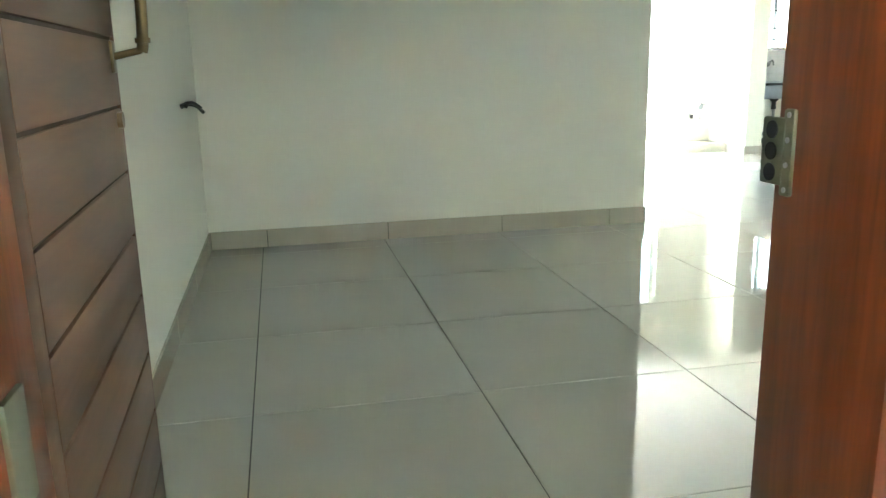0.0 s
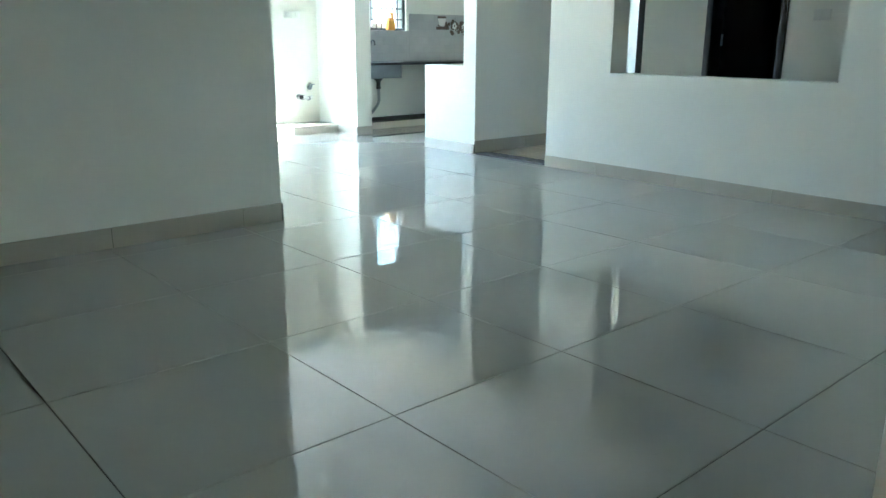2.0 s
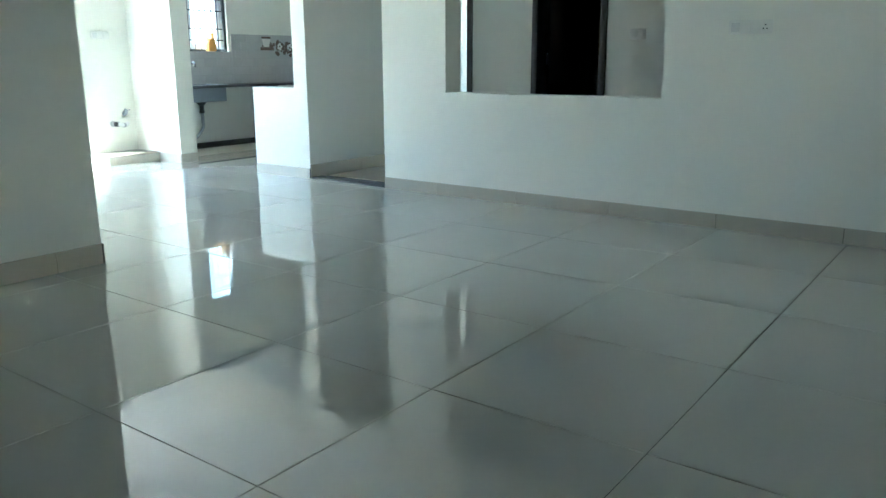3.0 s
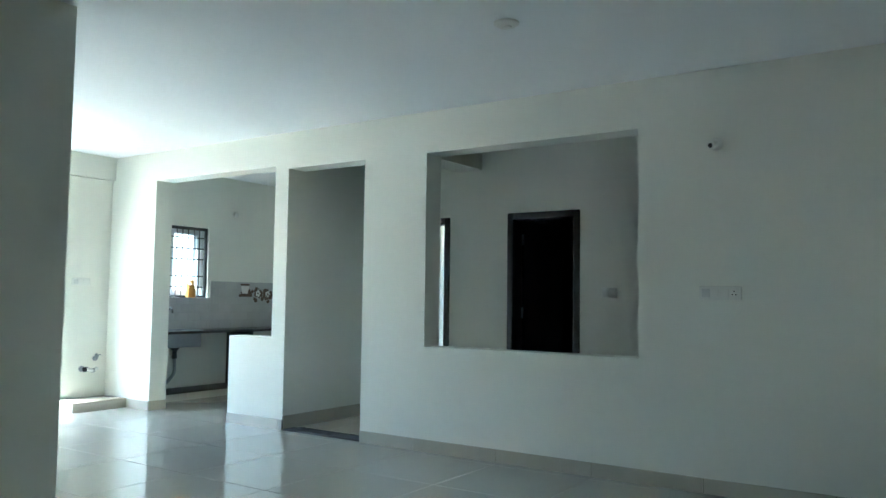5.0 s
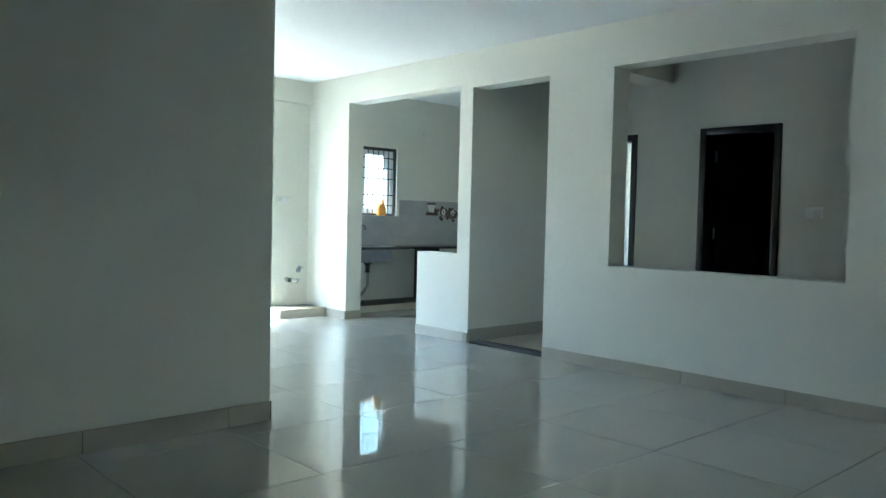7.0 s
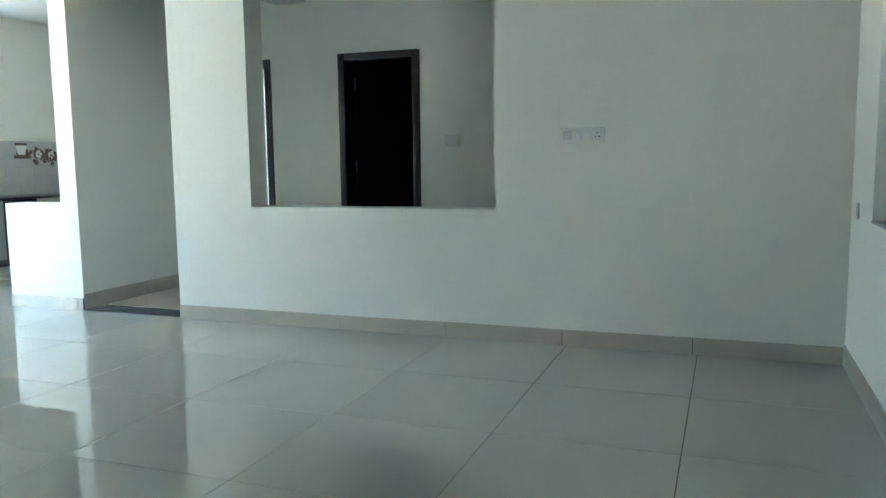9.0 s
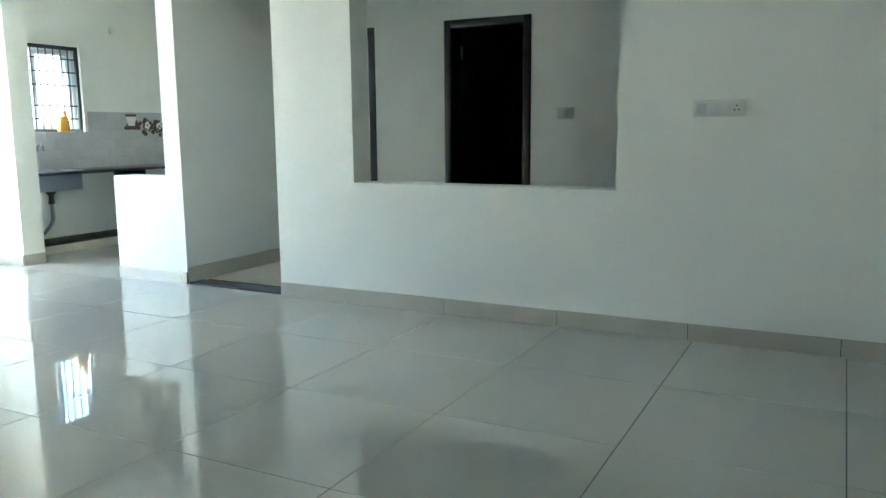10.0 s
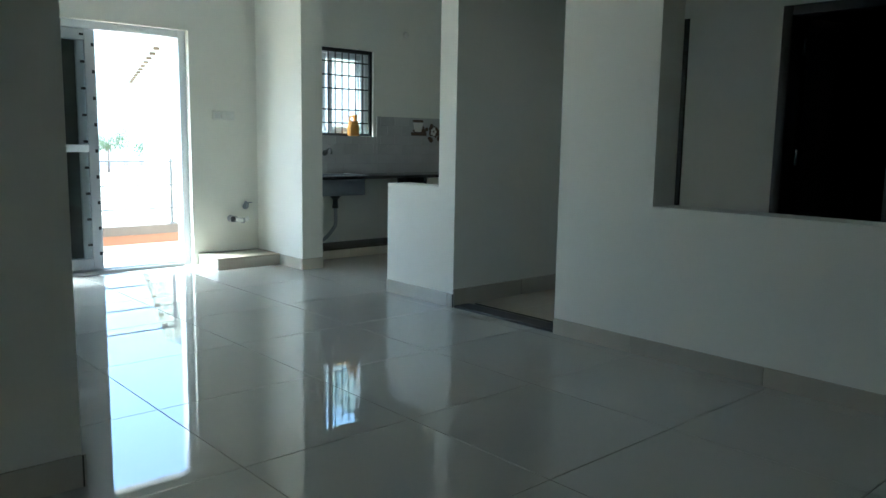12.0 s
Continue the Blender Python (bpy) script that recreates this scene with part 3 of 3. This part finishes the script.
part("elbow", bm, CERAMIC, outlet, "white plastic elbow pipe")
bm = bmesh.new()
rod(bm, (3.768, NY - 0.1, 0.425), (3.792, NY - 0.1, 0.425), 0.027)
part("mouth", bm, HOLESHADE, outlet, "pipe mouth, a solid disc coloured dark for its shaded inside")
bm = bmesh.new()
rod(bm, (3.875, NY - 0.09, 0.409), (3.9, NY - 0.085, 0.407), 0.026)
part("clamp", bm, GREYPIPE, outlet)
tagged(outlet, "grey and white plastic drain outlet on the wall", "pipe outlet")

# ledge for the washing machine
ledge = thing("trim_ledge", "low tiled ledge in the corner by the balcony door", "ledge", kind="structure")
part("core", boxes(((3.472, 6.457, 0), (EX - 0.002, NY - 0.002, 0.092))), GROUT, ledge)
part("tile", boxes(((3.46, 6.445, 0.094), (EX - 0.001, NY - 0.001, 0.106)), bevel=0.002), BEIGE, ledge)
part("tile", boxes(((3.46, 6.445, 0.0), (EX - 0.001, 6.456, 0.0925)), bevel=0.0015), SKIRT, ledge)
part("tile", boxes(((3.46, 6.4575, 0.0), (3.471, NY - 0.001, 0.0925)), bevel=0.0015), SKIRT, ledge)


def jug():
    x, y, z = 5.25, NY - 0.0, KWIN[2] + 0.0
    j = thing("plastic_jug", "orange plastic can with handle on the window sill", "jug")
    bm = bmesh.new()
    box(bm, (x - 0.062, y - 0.045, z), (x + 0.062, y + 0.027, z + 0.125), 0.018)
    v = box(bm, (x - 0.05, y - 0.04, z + 0.11), (x + 0.05, y + 0.022, z + 0.165), 0.016)
    part("body", bm, ORANGE, j)
    bm = bmesh.new()
    tube(bm, [(x - 0.045, y - 0.01, z + 0.15), (x - 0.042, y - 0.01, z + 0.2), (x - 0.005, y - 0.01, z + 0.215), (x + 0.018, y - 0.01, z + 0.19)], 0.011)
    part("handle", bm, ORANGE, j)
    bm = bmesh.new()
    lathe(bm, [(0.02, 0), (0.019, 0.04), (0.023, 0.042), (0.023, 0.065), (0.02, 0.068)], (x + 0.025, y - 0.01, z + 0.16))
    part("cap", bm, ORANGE, j)
    return j


# ---- electrical fittings ----


def switchboard(name, centre, wide, high, normal, n, label, socket=False):
    """A modular plate with n rocker switches, standing on a wall whose normal is given."""
    s = thing(name, label, "switch", group="wall switch plates")
    turn = {"-x": Matrix.Rotation(radians(-90), 4, "Z"), "-y": Matrix.Identity(4), "y": Matrix.Rotation(radians(180), 4, "Z")}[normal]
    s.matrix_world = Matrix.Translation(centre) @ turn
    part("plate", boxes(((-wide / 2, -0.012, -high / 2), (wide / 2, 0.0, high / 2)), bevel=0.004), WHITEPLASTIC, s)
    m = wide * 0.9 / n
    for k in range(n):
        c = -wide * 0.45 + m * (k + 0.5)
        part("rocker", boxes(((c - m * 0.42, -0.016, -high * 0.32), (c + m * 0.42, -0.0115, high * 0.32)), bevel=0.002), GREYPLASTIC if k == 0 and n > 2 else WHITEPLASTIC, s)
    if socket:
        c = -wide * 0.45 + m * (n - 0.5)
        for dx, dz in ((0, 0.013), (-0.011, -0.01), (0.011, -0.01)):
            bm = bmesh.new()
            rod(bm, (c + dx, -0.0172, dz), (c + dx, -0.012, dz), 0.0045, sides=12)
            part("socket_hole", bm, HOLESHADE, s)
    return s


switchboard("switchboard", (EX, -0.09, 1.335), 0.275, 0.09, "-x", 4, "white modular switchboard with a three-pin socket", True)
switchboard("switchboard", (CX, 1.27, 1.35), 0.14, 0.09, "-x", 2, "small white switch plate beside the dark door")
switchboard("switchboard", (3.75, NY, 1.41), 0.22, 0.085, "-y", 3, "white switch plate on the balcony wall")
switchboard("switchboard", (3.86, SY, 0.90), 0.09, 0.085, "y", 1, "small white switch plate by the window")


def lamp_holder(at, normal, label):
    s = thing("lamp_holder", label, "lamp holder", group="wall lamp holders")
    turn = {"-x": Matrix.Rotation(radians(-90), 4, "Z"), "-y": Matrix.Identity(4)}[normal]
    s.matrix_world = Matrix.Translation(at) @ turn
    bm = bmesh.new()
    lathe(bm, [(0.045, 0), (0.044, 0.012), (0.035, 0.022), (0.026, 0.028)], (0, 0, 0), "-Y")
    part("base", bm, WHITEPLASTIC, s)
    bm = bmesh.new()
    a, b = Vector((0, -0.02, 0)), Vector((-0.015, -0.085, -0.02))
    rod(bm, a, b, 0.026, 0.029, 24)
    part("socket", bm, WHITEPLASTIC, s)
    bm = bmesh.new()
    rod(bm, b - (b - a) * 0.02, b + (b - a).normalized() * 0.0025, 0.016, sides=24)
    part("opening", bm, HOLESHADE, s)
    return s


lamp_holder((EX, -0.07, 2.345), "-x", "white angled wall lamp holder without bulb")
lamp_holder((-0.323, PY, 2.29), "-y", "white angled wall lamp holder without bulb")
bm = bmesh.new()
lathe(bm, [(0.075, 0), (0.074, 0.008), (0.06, 0.018), (0.03, 0.022), (0.028, 0.03), (0.01, 0.032)], (2.58, 0.71, CZ), "-Z")
tagged(part("ceiling_rose", bm, WHITEPLASTIC), "white round ceiling rose for a lamp", "ceiling rose")
bm = bmesh.new()
lathe(bm, [(0.035, 0), (0.034, 0.01), (0.026, 0.014)], (5.975, NY, 2.38), "-Y")
tagged(part("cover_plate", bm, WHITEPLASTIC), "round white cover plate on the kitchen wall", "cover plate")

cab = thing("cable_stub", "black cable ends hanging out of the wall", "cable")
for k, pts in enumerate((((0, 0, 0.01), (0.04, 0.01, 0.012), (0.075, 0.02, 0.0), (0.11, 0.02, -0.035)), ((0, 0.01, 0.005), (0.03, 0.03, 0.02), (0.07, 0.04, 0.01), (0.1, 0.05, -0.03)), ((0, -0.01, 0.0), (0.02, -0.03, 0.006), (0.03, -0.06, 0.004)), ((0, 0.0, 0.008), (0.05, -0.005, 0.022), (0.08, -0.01, 0.008), (0.1, -0.012, -0.01)), ((0, -0.02, 0.0), (-0.0, -0.05, 0.01), (0.03, -0.09, 0.012)))):
    bm = bmesh.new()
    tube(bm, [(WX + a, 1.8 + b, 0.955 + c) for a, b, c in pts], 0.009)
    part("wire", bm, BLACKMETAL, cab)

# ---- balcony and outside ----
slab("floor_balcony", (0.6, NY + 0.2, -0.12), (4.6, NY + 1.5, -0.015), BALTILE, "pale tiled balcony floor", "floor")
# strip in the pale floor colour imitates sun glare on the lower kerb
slab("trim_kerb_sunlit_foot", (0.6, NY + 1.375, -0.015), (4.6, NY + 1.5, 0.05), BALTILE, "foot of the balcony kerb, coloured pale for the sunlight on it", "kerb")
slab("wall_balcony_kerb", (0.6, NY + 1.38, 0.05), (4.6, NY + 1.5, 0.15), TERRA, "low terracotta painted balcony kerb", "kerb")
slab("trim_coping", (0.6, NY + 1.36, 0.15), (4.6, NY + 1.52, 0.245), COPING, "brown-grey coping on the balcony kerb", "coping")
rail = thing("balcony_railing", "stainless steel balcony railing with round posts", "railing")
for x in (0.82, 1.82, 2.82, 3.82):
    bm = bmesh.new()
    rod(bm, (x, NY + 1.44, 0.245), (x, NY + 1.44, 0.97), 0.017)
    rod(bm, (x, NY + 1.44, 0.245), (x, NY + 1.44, 0.26), 0.045)
    part("post", bm, RAILSTEEL, rail)
for z, r in ((0.42, 0.009), (0.675, 0.009), (0.935, 0.009)):
    bm = bmesh.new()
    rod(bm, (0.62, NY + 1.44, z), (4.58, NY + 1.44, z), r)
    part("rail", bm, RAILSTEEL, rail)

jug()
slab("ground", (-1500, -1500, -6.2), (1500, 1500, -6.0), EARTH, "dry earth ground around the house", "ground")


def house(at, w, d, h, storeys, label, roof, turn=0, plaster=PALEWALL):
    x, y, z = at
    s = thing("house", label, "house", at, "houses around")
    s.matrix_world = Matrix.Translation(at) @ Matrix.Rotation(radians(turn), 4, "Z")
    part("wall", boxes(((-w / 2, -d / 2, 0), (w / 2, d / 2, h))), plaster, s)
    bm = bmesh.new()
    if roof:
        v = [bm.verts.new(p) for p in ((-w / 2 - 0.5, -d / 2 - 0.5, h), (w / 2 + 0.5, -d / 2 - 0.5, h), (w / 2 + 0.5, d / 2 + 0.5, h), (-w / 2 - 0.5, d / 2 + 0.5, h), (-w / 2 - 0.5, 0, h + 2.4), (w / 2 + 0.5, 0, h + 2.4))]
        for f in ((0, 1, 5, 4), (2, 3, 4, 5), (0, 4, 3), (1, 2, 5), (0, 3, 2, 1)):
            bm.faces.new([v[i] for i in f])
        part("roof", bm, SHEET, s)
        for k in range(int(w / 1.2)):
            x = -w / 2 + 0.6 + 1.2 * k
            part("rafter_end", boxes(((x - 0.04, d / 2 + 0.36, h - 0.07), (x + 0.04, d / 2 + 0.49, h - 0.005)), bevel=0.008), BARK, s)
    else:
        box(bm, (-w / 2 - 0.3, -d / 2 - 0.3, h), (w / 2 + 0.3, d / 2 + 0.3, h + 0.25), 0.03)
        part("roof", bm, plaster, s)
    n = max(2, int(w / 3.2))
    for k in range(storeys):
        for i in range(n):
            c = -w / 2 + w * (i + 0.5) / n
            z0 = h / storeys * k + 0.9
            win = part("window", boxes(((c - 0.65, -d / 2 - 0.05, z0), (c + 0.65, -d / 2 + 0.01, z0 + 1.25)), bevel=0.01), UPVC, s)
            part("pane", boxes(((c - 0.57, -d / 2 - 0.06, z0 + 0.08), (c - 0.03, -d / 2 - 0.045, z0 + 1.17)), ((c + 0.03, -d / 2 - 0.06, z0 + 0.08), (c + 0.57, -d / 2 - 0.045, z0 + 1.17))), PALEGLASS, win)


house((13.3, 21.6, -6), 14, 8, 9.1, 3, "pale plastered house with a sheet roof", True, 72.3)
# added out of view as a reflector: warms the light on the partition
house((0, -13, -6), 26, 8, 12.5, 4, "unseen ochre building added to bounce warm light into the landing", False, 180, BOUNCEWALL)
# added as a pale screen over the sky's dim band at the horizon
house((54, 165, -6), 44, 12, 12.6, 4, "long pale far house added to cover the dim horizon", False)
house((95, 120, -6), 16, 10, 9.3, 3, "pale plastered house with a flat roof", False)


def tree(at, h, seed):
    rnd = random.Random(seed)
    s = thing("tree", "green leafy tree in the distance", "tree", at, "distant trees")
    s.matrix_world = Matrix.Translation(at)
    bm = bmesh.new()
    rod(bm, (0, 0, 0), (0.1, 0, h * 0.55), 0.2, 0.09, 10)
    tips = []
    for k in range(7):
        a = 2 * math.pi * k / 7 + rnd.random()
        b = Vector((0.08, 0, h * (0.35 + 0.03 * k)))
        e = b + Vector((math.cos(a) * h * 0.26, math.sin(a) * h * 0.26, h * (0.16 + 0.15 * rnd.random())))
        rod(bm, b, e, 0.06, 0.02, 7)
        tips += [e, (b + e) / 2]
    part("trunk", bm, BARK, s)
    bm = bmesh.new()
    for k in range(1500):
        c = rnd.choice(tips) + Vector((rnd.gauss(0, 1), rnd.gauss(0, 1), rnd.gauss(0, 0.7))) * h * 0.09
        q = Euler((rnd.random() * 6, rnd.random() * 6, rnd.random() * 6)).to_matrix()
        r = 0.12 + 0.1 * rnd.random()
        bm.faces.new([bm.verts.new(c + q @ Vector(p) * r) for p in ((-1, 0, 0), (0, -0.5, 0.1), (1, 0, 0), (0, 0.5, 0.1))])
    part("crown", bm, LEAF, s)


tree((51, 150, -6), 9.5, 1)
tree((47, 118, -6), 8.0, 2)
tree((70, 90, -6), 7.5, 3)

# ---- pieces: wall tiles, skirting, floor tiles ----
_shared = {}


def piece(name, size, at, mat, parent, bevel=0.0012):
    """One tile of a given size with its low corner at a place; alike tiles share one mesh."""
    key = (name, mat.name, *(round(q, 4) for q in size))
    if key not in _shared:
        bm = bmesh.new()
        v = bmesh.ops.create_cube(bm, size=1.0, matrix=Matrix.Translation([q / 2 for q in size]) @ Matrix.Diagonal((*size, 1)))["verts"]
        if bevel:
            bmesh.ops.bevel(bm, geom=bm.edges[:], offset=bevel, segments=1, affect="EDGES")
        _shared[key] = mesh_of(name, bm, mat, False)
    ob = new(name, _shared[key])
    ob.location = at
    ob.parent = parent
    return ob


# splashback: staggered relief tiles with a few printed ones
splash = slab("trim_splashback", (EX + ET, NY - 0.006, CT), (5.57, NY, KWIN[2] - 0.002), PALEGROUT, "pale grey glazed kitchen wall tiles with printed cups", "splashback")
back2 = part("backing", boxes(((5.57, NY - 0.006, CT), (7.2, NY, 1.462))), PALEGROUT, splash)
TW, TH = 0.2, 0.1055
rows = 6
for r in range(rows):
    z = CT + r * TH
    x = EX + ET - (TW / 2 if r % 2 else 0)
    while x < 7.2:
        a, b = max(x, EX + ET), min(x + TW, 7.2)
        for p, q, top in ((a, min(b, 5.57), KWIN[2]), (max(a, 5.57), b, 1.462)):
            hi = min(z + TH, top)
            if q - p > 0.015 and hi - z > 0.015:
                piece("tile", (q - p - 0.002, 0.007, hi - z - 0.002), (p + 0.001, NY - 0.012, z + 0.001), WALLTILE, splash)
        x += TW
# printed cups and flowers on some tiles
rnd = random.Random(4)
for cx, cz, cup in ((6.18, 1.36, True), (6.40, 1.31, False), (6.58, 1.3, False)):
    bm = bmesh.new()
    for k in range(22 if cup else 36):
        a, d = rnd.uniform(0, 6.28), rnd.uniform(0.01, 0.1 if cup else 0.13)
        r = rnd.uniform(0.01, 0.032)
        lathe(bm, [(r, 0.0), (r * 0.9, 0.0012 + 0.0001 * k)], (cx + math.cos(a) * d, NY - 0.0122, cz + math.sin(a) * d * 0.7 - 0.02), "-Y", 9)
    if cup:
        box(bm, (cx - 0.125, NY - 0.0145, cz - 0.1), (cx + 0.11, NY - 0.0122, cz - 0.06), 0.001)
        box(bm, (cx - 0.1, NY - 0.0142, cz + 0.055), (cx + 0.06, NY - 0.0122, cz + 0.08), 0.001)
    part("print", bm, PRINTDARK, splash, "brown printed coffee motif")
    bm = bmesh.new()
    if cup:
        lathe(bm, [(0.05, 0), (0.055, 0.04), (0.075, 0.1), (0.07, 0.103)], (0, 0, 0))
        for q in bm.verts:
            q.co = Vector((cx - 0.02 + q.co.x, NY - 0.0158 + q.co.y * 0.02, cz - 0.055 + q.co.z))
    else:
        for k in range(5):
            lathe(bm, [(0.02, 0.0), (0.015, 0.001 + 0.0002 * k)], (cx + 0.03 * math.cos(k * 1.26), NY - 0.0152, cz + 0.03 * math.sin(k * 1.26)), "-Y", 9)
    part("print", bm, PRINTLIGHT, splash, "cream printed motif")

SH, ST = 0.116, 0.011


def skirting(name, start, end, normal, SH=0.116):
    """A row of skirting tiles along a wall from start to end (x, y); normal is the side that they stand on."""
    b = thing(name, "beige tile skirting with fine upright joints", "skirting", kind="structure")
    (x0, y0), (x1, y1) = start, end
    along_y = abs(y1 - y0) > abs(x1 - x0)
    lo, hi = sorted((y0, y1) if along_y else (x0, x1))
    cuts = [lo] + [0.03 + TILE * k for k in range(-6, 14) if lo + 0.04 < 0.03 + TILE * k < hi - 0.04] + [hi]
    n0 = x0 if along_y else y0
    a, c = sorted((n0, n0 + 0.004 * normal))
    part("backing", boxes(((a, lo, 0.0), (c, hi, SH - 0.003)) if along_y else ((lo, a, 0.0), (hi, c, SH - 0.003))), GROUT, b)
    for p, q in zip(cuts, cuts[1:]):
        g = 0.002
        if along_y:
            piece("tile", (ST, q - p - 2 * g, SH), (x0 if normal > 0 else x0 - ST, p + g, 0.0), SKIRT, b)
        else:
            piece("tile", (q - p - 2 * g, ST, SH), (p + g, y0 if normal > 0 else y0 - ST, 0.0), SKIRT, b)
    return b


skirting("baseboard_1", (EX, SY + ST), (EX, PASS[0]), -1, 0.1)
skirting("baseboard_2", (EX, PASS[1] + 0.0), (EX, 4.76), -1, 0.1)
skirting("baseboard_3", (EX, 6.04), (EX, 6.444), -1, 0.1)
skirting("baseboard_4", (EX - ST, 6.04 - 0.0), (EX + ET, 6.04), -1, 0.1)
skirting("baseboard_5", (WX + ST, PY), (PX, PY), -1)
skirting("baseboard_6", (PX, PY - ST), (PX, NY), 1)
skirting("baseboard_7", (WX, SY), (WX, PY), 1)
skirting("baseboard_8", (ENTR[1], SY), (EX, SY), 1)
skirting("baseboard_9", (EX, PASS[1]), (CX, PASS[1]), -1, 0.135)
skirting("baseboard_10", (CX, BATH[1]), (CX, BEDR[0]), -1)

for i in range(-3, 6):
    for j in range(-3, 9):
        a, b = max(i * TILE, WX), min((i + 1) * TILE, EX + ET)
        c, d = max(j * TILE, SY - 0.05), min((j + 1) * TILE, NY)
        if b - a < 0.02 or d - c < 0.02:
            continue
        piece("tile", (b - a - 0.0045, d - c - 0.0045, 0.012), (a + 0.00225, c + 0.00225, -0.012), TILEM, floor, 0.0006)
x = EX + ET
for i in range(5, 9):
    for j in range(5, 9):
        a, b = max(i * TILE, EX + ET), min((i + 1) * TILE, 7.2)
        c, d = max(j * TILE, 4.155), min((j + 1) * TILE, NY)
        if b - a > 0.02 and d - c > 0.02:
            piece("tile", (b - a - 0.003, d - c - 0.003, 0.012), (a + 0.0015, c + 0.0015, -0.012), TILEM, floor_kitchen, 0.0006)
for i in range(0, 8):
    for j in range(-3, 7):
        a, b = max(EX + ET + i * 0.6, EX + ET), min(EX + ET + (i + 1) * 0.6, 8.7)
        c, d = max(j * 0.6, SY), min((j + 1) * 0.6, 3.978)
        if b - a > 0.02 and d - c > 0.02:
            piece("tile", (b - a - 0.003, d - c - 0.003, 0.012), (a + 0.0015, c + 0.0015, 0.0), BEIGE, floor_corridor, 0.0006)
